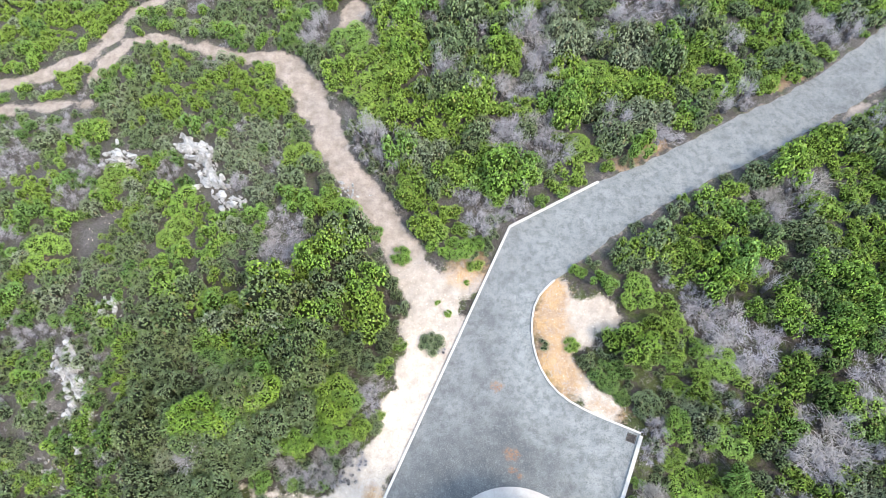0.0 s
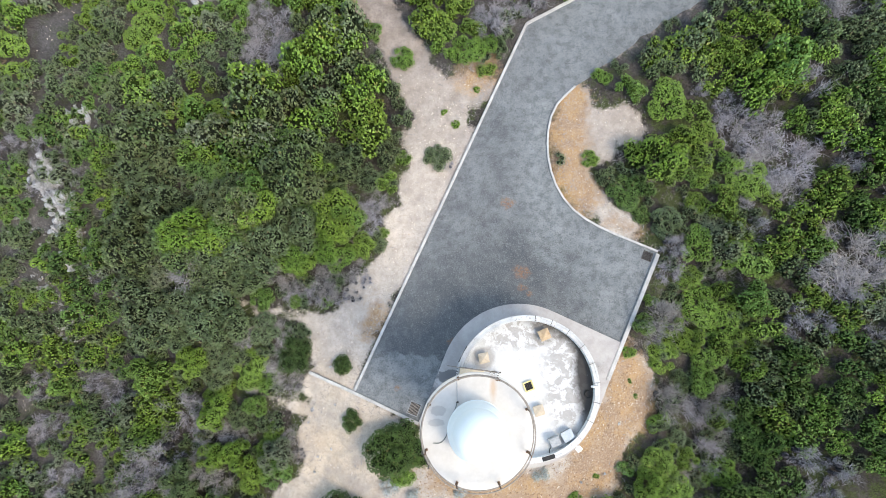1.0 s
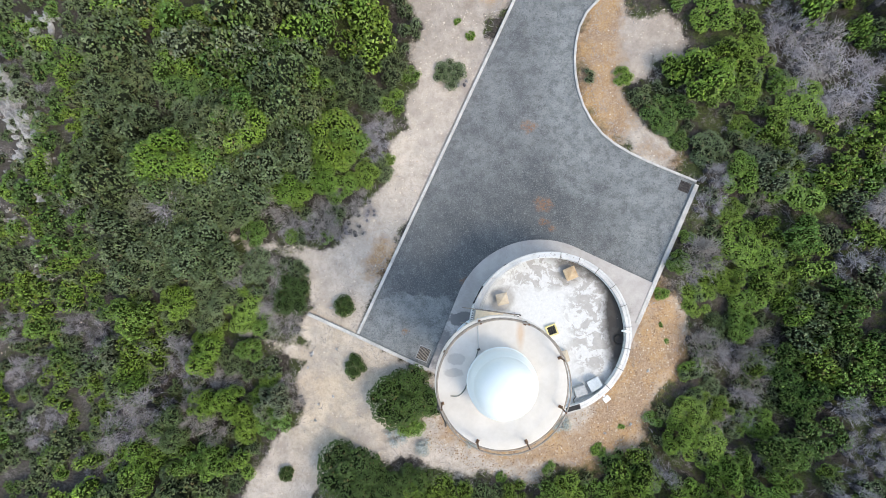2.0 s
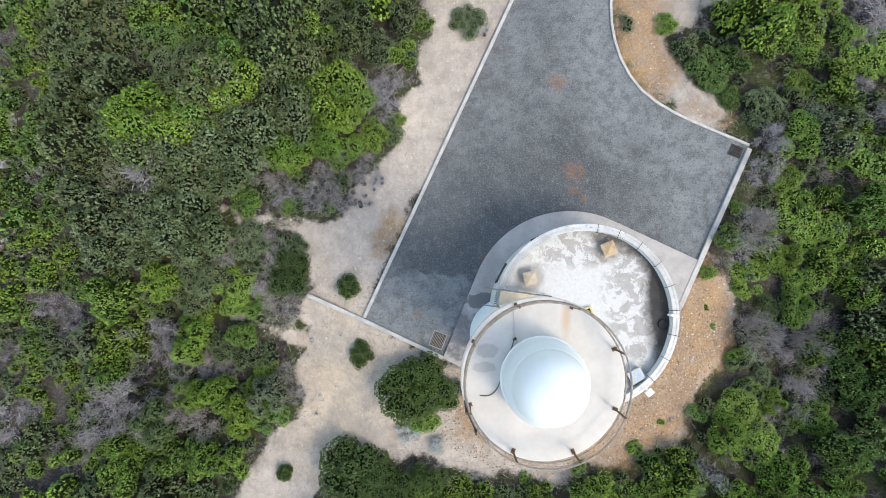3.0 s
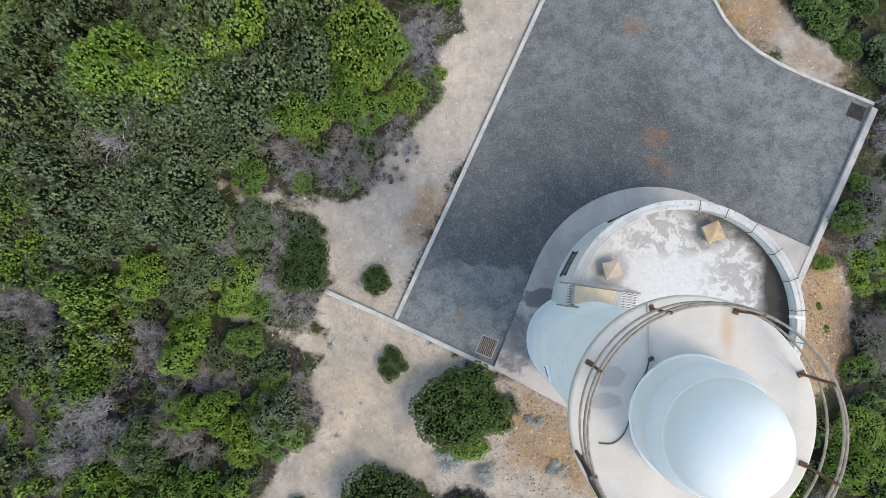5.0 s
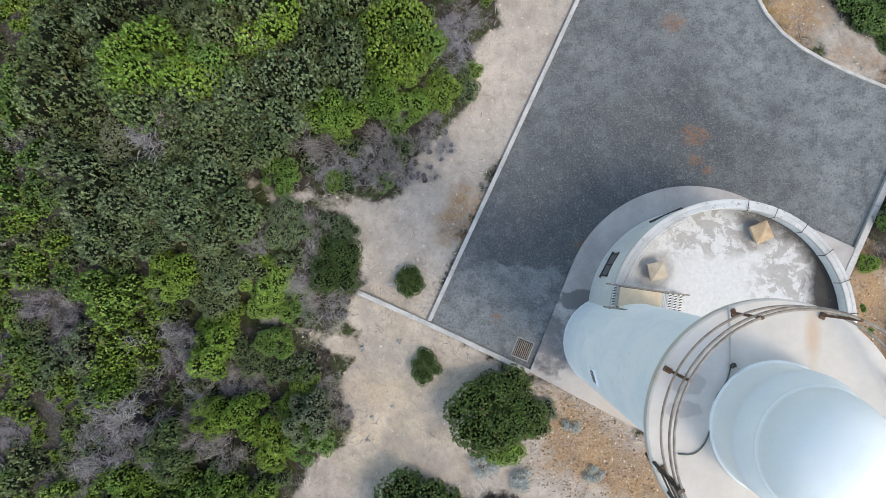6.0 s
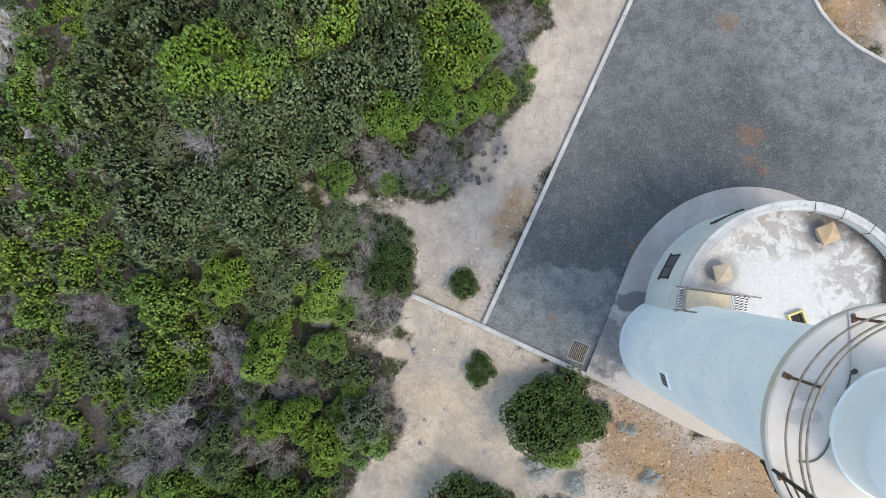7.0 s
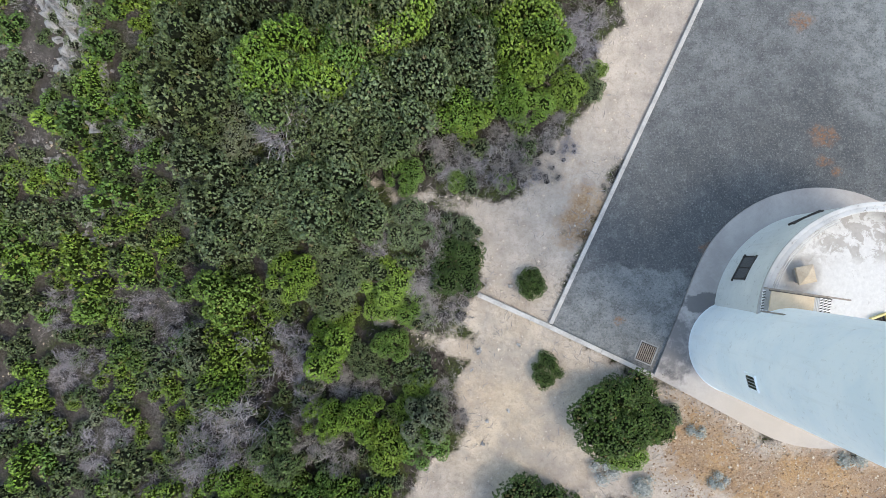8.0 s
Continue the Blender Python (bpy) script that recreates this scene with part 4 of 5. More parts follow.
def crown_arrays(seed, flat, count, clumps, length, width, leaves):
    """A crown: leaf rosettes over its lobes, and in each lobe an inner mass coloured dark for the shade between leaves.
    """
    rng = np.random.default_rng(seed)
    centre, size = lobes_of(rng, flat, count)
    k = rng.integers(count, size=clumps * 6)
    d = rng.normal(size=(len(k), 3))
    d[:, 2] = np.abs(d[:, 2]) * 1.2 - 0.2
    d /= np.linalg.norm(d, axis=1)[:, None]
    q = centre[k] + d * size[k][:, None] * np.array([1, 1, 0.85]) * rng.uniform(0.86, 1.16, (len(k), 1))
    gap = np.linalg.norm(q[:, None, :] - centre[None], axis=2) / size[None]
    gap[np.arange(len(k)), k] = 9
    good = np.flatnonzero((q[:, 2] > 0.04) & (gap.min(1) > 0.8))
    keep, spacing = [], 1.22 * length
    for i in good:
        if len(keep) < clumps and (not keep or np.min(np.linalg.norm(q[keep] - q[i], axis=1)) > spacing):
            keep.append(i)
    v, f, shade = leaf_cloud(rng, q[keep], d[keep], length, width, leaves)
    core_v, core_f = [], []
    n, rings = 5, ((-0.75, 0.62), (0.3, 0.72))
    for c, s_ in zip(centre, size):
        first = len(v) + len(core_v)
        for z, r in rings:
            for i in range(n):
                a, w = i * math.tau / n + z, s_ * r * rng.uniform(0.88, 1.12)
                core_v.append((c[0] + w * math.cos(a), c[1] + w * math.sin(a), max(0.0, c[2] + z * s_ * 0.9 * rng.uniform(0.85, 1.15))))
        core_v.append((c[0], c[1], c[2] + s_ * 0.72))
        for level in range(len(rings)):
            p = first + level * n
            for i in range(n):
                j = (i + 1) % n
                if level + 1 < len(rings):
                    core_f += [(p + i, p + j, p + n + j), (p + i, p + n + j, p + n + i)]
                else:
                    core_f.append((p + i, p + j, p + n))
    return np.concatenate([v, np.array(core_v)]), f, np.array(core_f), np.concatenate([shade, np.zeros(len(core_v))])


def twig_arrays(seed, count, reach, flat, thick, bend=0.5, sides=3, steps=4, fork=2, spread=0.2):
    """Bare twigs that spread from a foot, bend and fork: corners and four-cornered faces."""
    rng = np.random.default_rng(seed)
    verts, faces = [], []

    def limb(start, d, length, radius, depth):
        p, line = np.array(start, float), [np.array(start, float)]
        for k in range(steps):
            d = d + rng.normal(size=3) * bend * 0.45 + np.array([0, 0, -0.04 * k])
            d = d / np.linalg.norm(d)
            p = p + d * length / steps
            p[2] = max(p[2], 0.02)
            line.append(p.copy())
        first = len(verts)
        u = np.cross(d, (0.3, 0.5, 0.8))
        u /= np.linalg.norm(u) + 1e-9
        w = np.cross(d, u)
        for k, q in enumerate(line):
            r = radius * (1 - 0.7 * k / steps)
            for i in range(sides):
                a = i * math.tau / sides
                verts.append(q + (u * math.cos(a) + w * math.sin(a)) * r)
        for k in range(steps):
            for i in range(sides):
                j = (i + 1) % sides
                faces.append((first + k * sides + i, first + k * sides + j, first + (k + 1) * sides + j, first + (k + 1) * sides + i))
        if depth > 0:
            for _ in range(fork):
                k = rng.integers(1, steps)
                limb(line[k], d + rng.normal(size=3) * 0.7, length * rng.uniform(0.4, 0.65), radius * 0.6, depth - 1)

    for _ in range(count):
        a, turn, tilt = rng.uniform(0, math.tau), rng.normal() * 0.9, rng.uniform(0.2, 1.35)
        d = np.array([math.cos(a + turn) * math.sin(tilt), math.sin(a + turn) * math.sin(tilt), math.cos(tilt) * flat])
        r = spread * math.sqrt(rng.uniform())
        limb((r * math.cos(a), r * math.sin(a), 0.02 + 0.35 * spread * rng.uniform()), d / np.linalg.norm(d), reach * rng.uniform(0.4, 1.0), thick * rng.uniform(0.5, 1.3), 1)
    return np.array(verts), np.array(faces)


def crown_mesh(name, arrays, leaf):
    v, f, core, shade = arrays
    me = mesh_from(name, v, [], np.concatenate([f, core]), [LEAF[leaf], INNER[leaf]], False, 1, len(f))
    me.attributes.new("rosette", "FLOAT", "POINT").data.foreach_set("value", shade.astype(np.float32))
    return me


def stems_mesh(seed):
    v, f = twig_arrays(seed, 5, 0.85, 0.9, 0.035, 0.4, 4, 3, 1)
    return mesh_from("stem", v, f, [], [BARK])


def dead_arrays(seed, twigs, limbs, thick=1.0):
    """A dead bush: a mass of fine dry twigs over low lobes, with a few thicker limbs. Corners, four-cornered faces, inner faces."""
    rng = np.random.default_rng(seed)
    centre, size = lobes_of(rng, 0.6, 9)
    k = rng.integers(len(size), size=twigs)
    d = rng.normal(size=(twigs, 3))
    d[:, 2] = np.abs(d[:, 2])
    d /= np.linalg.norm(d, axis=1)[:, None]
    p = centre[k] + d * size[k][:, None] * rng.uniform(0.35, 1.05, (twigs, 1))
    way = d * 0.4 + p * np.array([0.7, 0.7, 0.2]) + rng.normal(size=d.shape) * 0.45
    way /= np.linalg.norm(way, axis=1)[:, None]
    side = np.cross(way, rng.normal(size=d.shape))
    side /= np.linalg.norm(side, axis=1)[:, None] + 1e-9
    ln, wd = rng.uniform(0.14, 0.4, (twigs, 1)), thick * rng.uniform(0.005, 0.011, (twigs, 1))
    bend = rng.normal(size=d.shape) * 0.04
    v = np.stack([p - way * ln * 0.4, p + bend + side * wd, p + way * ln * 0.6, p + bend - side * wd], 1).reshape(-1, 3)
    f = np.arange(len(v)).reshape(-1, 4)
    lv, lf = twig_arrays(seed + 300, limbs, 0.75, 0.8, 0.014 * thick, 0.8, 3, 2, 2, 0.6)
    v, f = np.concatenate([v, lv]), np.concatenate([f, lf + len(v)])
    core_v, core_f, n = [], [], 6
    for c, r in zip(centre, size):
        first = len(v) + len(core_v)
        for z, w in ((-0.7, 0.42), (0.05, 0.46)):
            for i in range(n):
                a = i * math.tau / n + z
                w2 = r * w * rng.uniform(0.85, 1.15)
                core_v.append((c[0] + w2 * math.cos(a), c[1] + w2 * math.sin(a), max(0.0, 0.4 * c[2] + z * r)))
        core_v.append((c[0], c[1], 0.4 * c[2] + r * 0.4))
        for i in range(n):
            j = (i + 1) % n
            core_f += [(first + i, first + j, first + n + j), (first + i, first + n + j, first + n + i), (first + n + i, first + n + j, first + 2 * n)]
    return np.concatenate([v, np.array(core_v)]), f, np.array(core_f)


def bare_mesh(seed, material, inner):
    v, f, core = dead_arrays(seed, 1050, 20, 0.66)
    return mesh_from("tangle", v, f, core, [material, inner], False, 1)


STEM_MESHES = [stems_mesh(900 + k) for k in range(3)]
# kind: flatness, lobes, rosettes, leaf length, leaf width, leaves in a rosette
HABIT = {"olive": (0.68, 17, 950, 0.047, 0.038, 5), "green": (0.8, 16, 900, 0.047, 0.039, 5), "lime": (0.62, 15, 860, 0.046, 0.038, 5),
         "silver": (0.7, 14, 760, 0.050, 0.034, 5), "deep": (0.75, 16, 860, 0.047, 0.038, 5), "dome": (0.85, 28, 1500, 0.036, 0.031, 6), "frost": (0.8, 9, 330, 0.12, 0.062, 5)}
COARSE = {k: (v[0], 9, 195, 0.079, 0.077, 3) for k, v in HABIT.items() if k not in ("dome", "frost")}
MEDIUM = {k: (v[0], 13, 480, 0.054, 0.050, 3) for k, v in HABIT.items() if k not in ("dome", "frost")}
TUFT = {k: (v[0], 5, 135, 0.096, 0.092, 3) for k, v in HABIT.items() if k not in ("dome", "frost")}
CROWNS = {k: [crown_mesh("crown", crown_arrays(10 * i + j, *HABIT[k]), k) for j in range(3)] for i, k in enumerate(HABIT)}
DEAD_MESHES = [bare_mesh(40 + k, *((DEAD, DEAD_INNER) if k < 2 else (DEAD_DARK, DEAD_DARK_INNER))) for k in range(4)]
LABELS = {"olive": "dense olive-green dune bush with small leathery leaves", "green": "bright green leafy coastal bush", "lime": "yellow-green low leafy bush",
          "silver": "grey-green silvery coastal shrub", "deep": "dark green rounded bush", "dome": "dense dark green dome-shaped bush", "frost": "small silver-grey cushion plant on gravel", "dead": "bare grey dead shrub of tangled twigs"}
protos = {}


def plant(kind, x, y, z, radius, height, turn=0.0, variant=0, label=""):
    """One bush as a thing: its stems and its crown, or its bare twigs."""
    m = Matrix.LocRotScale((x, y, z), Euler((0, 0, turn)), (radius, radius, height))
    key = (kind, variant)
    if key in protos:
        first = protos[key]
        ob = copy_thing(first, m @ Matrix.Diagonal([1 / v for v in first.scale] + [1]))
    else:
        ob = thing("dead_shrub" if kind == "dead" else "shrub", LABELS[kind], "shrub", "coastal bushes", at=m)
        meshes = [("tangle", DEAD_MESHES[variant % 4])] if kind == "dead" else [("stem", STEM_MESHES[variant % 3]), ("crown", CROWNS[kind][variant % 3])]
        for name, me in meshes:
            child = new(name, me)
            child.parent = ob
        protos[key] = ob
    ob["label"] = label or LABELS[kind]
    return ob


# single bushes that stand out
PATH_BUSHES_A = [
    ("dome", -6.53, -2.52, 0.6, 0.55, "small dark green bush on the sand by the kerb"), ("dome", -9, -1.9, 1.1, 1.05, "dark olive rounded bush at the path"), ("dead", -9.4, -3.1, 1.15, 0.8, "dark leafless bush beside the kerb end"), ("dead", -8.9, -3, 0.6, 0.5, ""), ("dead", -11.9, -1.2, 0.8, 0.6, "dry grey fan of dead reeds"),
    ("green", -11.4, -2.4, 1.05, 0.9, ""), ("dead", -10.3, -2, 1.15, 0.85, ""), ("olive", -10.6, -0.6, 0.9, 0.7, ""), ("dead", -4.9, 5.7, 1.05, 0.9, "dark leafless bush at the sand edge"), ("dead", -5.2, 4.9, 0.7, 0.6, ""),
    ("dead", -6.3, 1.9, 0.8, 0.6, ""), ("dead", -7.5, 2, 0.9, 0.7, ""), ("dead", -8.6, 1.6, 0.8, 0.6, ""), ("dead", -6.9, 1.2, 0.7, 0.5, ""), ("dead", -5.6, 2.7, 0.7, 0.5, ""),
    ("lime", -5.6, 3.9, 0.95, 0.9, ""), ("green", -6.6, 3.2, 0.9, 0.8, ""),
]
PATH_BUSHES_B = [
    ("deep", -12.8, 7.8, 1, 0.8, ""), ("dead", -9.6, -0.7, 0.8, 0.6, ""), ("dead", -11.4, -0.8, 0.7, 0.5, ""), ("olive", -12.8, -2, 1.05, 0.9, ""), ("green", -11.6, -3.3, 0.8, 0.7, ""),
    ("green", -10.6, -3.3, 0.75, 0.6, ""), ("olive", -8.7, -0.8, 0.55, 0.5, ""), ("dead", -9.3, 1.4, 0.7, 0.5, ""), ("dead", -8, 1.2, 0.7, 0.45, ""), ("dead", -7, 2.5, 0.8, 0.6, ""),
    ("dead", -6, 1.2, 0.6, 0.4, ""), ("dead", -5.3, 2, 0.6, 0.45, ""), ("green", -7.4, 0.9, 0.4, 0.35, ""), ("green", -9, 0.9, 0.45, 0.4, ""), ("dead", -4.6, 6.4, 0.8, 0.6, ""),
    ("dead", -5.6, 6, 0.8, 0.7, ""), ("green", -4.5, 4.6, 0.5, 0.5, ""), ("dead", -12.6, -6, 0.8, 0.6, ""),
]
CLEARING_BUSHES = [
    ("dome", -6, -5.42, 0.66, 0.6, "small olive bush on the sandy clearing"), ("dome", -3.85, -6.9, 1.6, 1.55, "large dark green rounded bush below the kerb"), ("dome", -3.2, -6.6, 1.35, 1.3, "large dark green rounded bush below the kerb"), ("dome", -2.5, -7.1, 0.85, 0.85, ""), ("green", -3.3, -8.3, 0.75, 0.5, ""),
    ("frost", -3.95, -8.8, 0.56, 0.42, ""), ("frost", -2.6, -9.25, 0.54, 0.4, ""), ("frost", -0.98, -7.4, 0.36, 0.28, "tiny silvery cushion plant on gravel"), ("frost", -0.22, -9.1, 0.38, 0.3, "tiny silvery cushion plant on gravel"), ("silver", -1.95, -6.95, 0.52, 0.6, "grey-green shrub leaning on the large bush"),
    ("dome", -6.3, -10.6, 1.75, 1.4, ""), ("dome", -4.9, -11, 1.2, 1.1, ""), ("dome", -3.2, -10.9, 1, 0.9, ""), ("dome", -9.6, -10.9, 0.45, 0.4, "small dark green bush on the sandy clearing"), ("green", 6.9, -8.3, 0.2, 0.16, ""),
    ("green", 5.8, -9.4, 0.4, 0.35, ""), ("frost", 4, -8.15, 0.5, 0.4, "grey half-dead shrub at the annex wall"), ("green", 3.4, -10.3, 0.4, 0.35, ""), ("green", 1.1, -10.7, 0.3, 0.25, ""), ("dead", -9, -7.4, 0.6, 0.5, ""),
    ("dead", -9.6, -6.4, 0.6, 0.5, ""),
]
NORTH_BUSHES_A = [
    ("olive", -1.4, 9.0, 0.85, 0.6, "half-dead olive bush on the sand strip"), ("dead", -0.95, 8.75, 0.55, 0.5, ""), ("green", -0.98, 11.7, 0.22, 0.2, ""), ("green", -0.35, 11, 0.28, 0.25, ""), ("lime", -3.6, 11.3, 0.3, 0.25, ""),
    ("green", -5, 16.5, 0.6, 0.5, ""), ("green", -3.4, 14.9, 0.75, 0.55, ""), ("green", 0.3, 15.2, 1.1, 0.9, ""), ("green", 1.3, 15.7, 0.9, 0.9, ""), ("green", 0.9, 13.1, 0.22, 0.2, ""),
    ("lime", 10.5, 30.3, 1.8, 1.3, ""), ("lime", -6.3, 28.4, 2, 1.3, ""), ("green", -7.8, 33.4, 1.8, 1.3, ""), ("lime", 9.3, 23.1, 1.5, 1.2, ""), ("dead", 24.9, 20, 1.7, 1.3, ""),
    ("dead", 20.5, 19.2, 1.5, 1.2, ""), ("dead", 15.5, 24.4, 1.6, 1.2, ""), ("dead", 5.2, 27.7, 1.4, 1.1, ""), ("dead", 3.5, 29.3, 1.6, 1.2, ""),
]
NORTH_BUSHES_B = [
    ("dead", 6.7, 25.6, 1.8, 1.2, ""), ("dead", 28.8, 35.1, 2, 1.4, ""), ("dead", 15.2, 36.6, 2.2, 1.5, "large bleached dead bush"), ("lime", -18.6, 16.8, 1.5, 1.1, ""), ("green", -18.2, 19, 1.4, 1.1, ""),
    ("green", -7.2, 17.9, 1.3, 1.1, ""), ("lime", -10.6, 22.4, 1.6, 1.2, ""), ("lime", -23.4, 21, 1.5, 1, ""), ("green", -26.6, 15.3, 1.6, 1.1, ""), ("dead", -10.3, 15.2, 1.1, 0.9, ""),
    ("dead", -11.6, 17.6, 1, 0.8, ""), ("dead", 22.2, 18.8, 1.5, 1.3, ""), ("dead", 6.2, 32.8, 2.2, 1.7, "large bleached dead bush"), ("dead", 4.1, 24.9, 1.6, 1.4, ""), ("dead", -11, 15.6, 1.7, 1, ""),
    ("dead", -12, 16.2, 1.1, 0.8, ""), ("dead", -6.4, 34.2, 1.6, 1.1, ""), ("dead", 2.8, 18.4, 1.3, 0.8, ""), ("dead", 1.5, 17.4, 1.1, 0.8, ""),
]
EAST_BUSHES_A = [
    ("green", 8.1, 13.8, 0.62, 0.55, ""), ("green", 7.2, 8.9, 0.55, 0.5, ""), ("green", 13, 0.6, 1.4, 1.1, "broad bright green mound of fine leaves"), ("green", 15.9, 3.3, 1.6, 1.2, "broad bright green mound of fine leaves"), ("deep", 9, 6.9, 1.1, 1, ""),
    ("olive", 11.1, 5.3, 1.1, 1, ""), ("silver", 14, 5.2, 1.2, 1, ""), ("green", 16.1, 7.8, 1.3, 1, ""), ("green", 11.8, 12.3, 1.4, 1.2, ""), ("lime", 13.9, 10, 1.3, 1, ""),
    ("lime", 13.2, 6.3, 0.8, 0.8, ""), ("lime", 10.2, 0.9, 0.5, 0.5, ""), ("dead", 14.6, 2.7, 0.9, 0.7, ""), ("dead", 11.6, 0, 0.8, 0.6, ""), ("dead", 15.8, 6.4, 0.8, 0.7, ""),
]
EAST_BUSHES_B = [
    ("dead", 15.5, 10.7, 1.4, 1, ""), ("dead", 25.2, 5.7, 1.8, 1.4, ""), ("dead", 21.2, 3, 2.7, 2.3, "large bare grey dead bush"), ("dead", 20.4, 2.2, 1.6, 1.4, ""), ("dead", 17.8, 8.9, 2.3, 1.7, ""),
    ("dead", 16.6, 10.2, 2, 1.6, ""), ("dead", 18.6, 7.2, 1.6, 1.1, ""), ("dead", 17.2, 7.6, 1.3, 1, ""), ("dead", 24.9, 6.8, 1.9, 1.5, ""), ("dead", 11, 0.3, 0.8, 0.55, ""),
    ("dead", 15.8, 8.6, 1.4, 0.9, ""), ("dead", 19.6, 9.4, 1.4, 1, ""), ("dead", 22.4, 2, 1.6, 1.3, ""), ("dead", 12.4, 0.2, 0.8, 0.6, ""), ("dead", 13.4, 2.6, 0.8, 0.6, ""),
]
SOUTH_EAST_BUSHES = [
    ("green", 8.9, -3.4, 0.16, 0.15, ""), ("green", 9.2, -4.2, 0.16, 0.12, ""), ("green", 8.85, -1.9, 0.42, 0.4, ""), ("green", 8.5, -7.9, 0.55, 0.5, ""), ("green", 10.8, -2.1, 0.95, 0.95, "rounded bright green bush east of the yard"),
    ("green", 14.3, -0.4, 1.2, 1, ""), ("green", 13.4, -2.3, 1, 0.9, ""), ("lime", 15.4, -1.3, 1, 0.8, ""), ("green", 11, -9.4, 1.2, 1, ""), ("lime", 10.8, -7, 0.6, 0.5, ""),
    ("dead", 13.5, -6.2, 1.4, 1.2, "dark leafless bush with radiating branches"), ("dead", 12, -9.9, 0.8, 0.6, ""), ("green", 10.4, -5.6, 0.7, 0.7, ""), ("dead", 10.3, -1, 0.7, 0.5, ""), ("dead", 14.4, -4.4, 1.1, 1, ""),
    ("dead", 12, -8.2, 0.8, 0.6, ""), ("dead", 12.6, -4.9, 1.2, 1.1, "dark leafless bush with radiating branches"), ("dead", 13.6, -5.4, 0.9, 0.7, ""),
]
WEST_BUSHES = [
    ("deep", -13.9, 7.4, 1.2, 0.9, "green patch of low bush on the hump"), ("green", -15.6, 11.6, 1.2, 1, ""), ("lime", -13.2, 11.6, 1.3, 1, ""), ("dead", -23.2, -9.1, 1.1, 0.8, ""), ("dead", -19.4, -9, 1.1, 0.9, ""),
    ("dead", -19.1, -10.3, 1.1, 0.9, ""), ("dead", -24.8, -6.4, 1.2, 0.7, ""), ("silver", -15.7, 2.8, 1, 0.9, ""), ("silver", -16.2, 2, 0.9, 0.8, ""), ("dead", -13.6, -5.8, 1, 0.6, ""),
    ("dead", -14.6, -6.4, 0.9, 0.6, ""), ("dead", -15.2, -5.2, 0.9, 0.6, ""), ("dead", -17.3, -8, 1, 0.7, ""), ("dead", -16.4, -8.8, 0.9, 0.6, ""), ("dead", -17.2, -4.1, 0.9, 0.5, ""),
]
SINGLE = PATH_BUSHES_A + PATH_BUSHES_B + CLEARING_BUSHES + NORTH_BUSHES_A + NORTH_BUSHES_B + EAST_BUSHES_A + EAST_BUSHES_B + SOUTH_EAST_BUSHES + WEST_BUSHES
rng = np.random.default_rng(7)
z_single = ground_height(np.array([q[1] for q in SINGLE]), np.array([q[2] for q in SINGLE])) - 0.03
for k, (kind, x, y, r, h, label) in enumerate(SINGLE):
    plant(kind, x, y, z_single[k], r, h, rng.uniform(0, 6.28), k % (4 if kind == "dead" else 3), label)


# stretches of the scrub where one kind of plant takes over: x, y, reach
LIME_PATCHES_A = [(-4.2, 31.1, 2.6), (-5.9, 32.3, 2), (-4, 26.8, 2.3), (-2.6, 25.5, 1.4), (-2.3, 20, 1.9), (-1.1, 17.8, 1.5), (0.9, 14.9, 1.6), (-14, 28.5, 2.1), (-11.6, 27.7, 1.9), (-16.1, 30.2, 1.1),
    (-10.1, 23.2, 1.2), (9.4, 22.9, 1.7), (1.2, 23, 1.8), (0.1, 24.5, 1.2), (-29, 20.2, 1.2), (-23.2, 22.2, 1.2), (-18.4, 18.5, 1.3), (-15.1, 7.6, 1.3), (-14, 11.9, 1.1), (-19.9, 6.9, 0.9),
    (24.5, 28.4, 1.2), (28.1, 31.1, 1.1), (24.2, 33.4, 1.3)]
LIME_PATCHES_B = [(30.3, 26.3, 1.4), (26.4, 19.7, 2.3), (27.6, 16.6, 1.5), (15.7, 15.1, 1.6), (-31.8, 35.7, 2.3), (-34.7, 36.3, 1.8), (-27.8, 36.2, 1.4), (-29, 29.9, 1.2), (11.9, 28.6, 1.7), (16.1, 24, 0.9),
    (-7.9, 36.4, 1.8), (-7.5, 10.7, 1.1), (-7.9, 3.6, 1.1), (-6, 4.5, 1.1), (-5.7, 10.7, 1.1), (12.1, 11.3, 1.3), (13.3, 1.8, 1.6), (16.2, 3.5, 1.3), (17.3, 4.1, 1), (19.1, 5.3, 0.9),
    (18.5, 1.5, 1), (10.6, -2.4, 1.1), (13.6, 5.6, 0.9)]
LIME_PATCHES_C = [(16.9, 6.8, 1.2), (11, -8, 1.4), (13.8, -1.4, 1), (-6.9, 3.4, 0.8), (-7.8, 2.6, 0.6), (-12.8, -3.1, 1), (-13.7, -3.3, 0.7), (-15.4, -3.5, 0.8), (-16.8, -4.2, 0.8), (-17.3, 4.2, 0.5),
    (-14.9, 4.2, 0.5), (-15.2, 6.9, 0.5), (-12.2, 0.5, 0.5), (-23.8, -2, 0.8), (-22.5, -2, 0.6), (-21.8, 2.1, 0.8), (-24.1, 0.7, 0.6), (-10.3, -6, 0.7), (-11.2, -7.7, 0.7), (-12.9, -7.9, 0.7),
    (-19.8, -7.1, 0.8), (-22.2, -6.7, 0.8), (-20.9, -9, 0.7), (-8.8, 3, 0.5)]
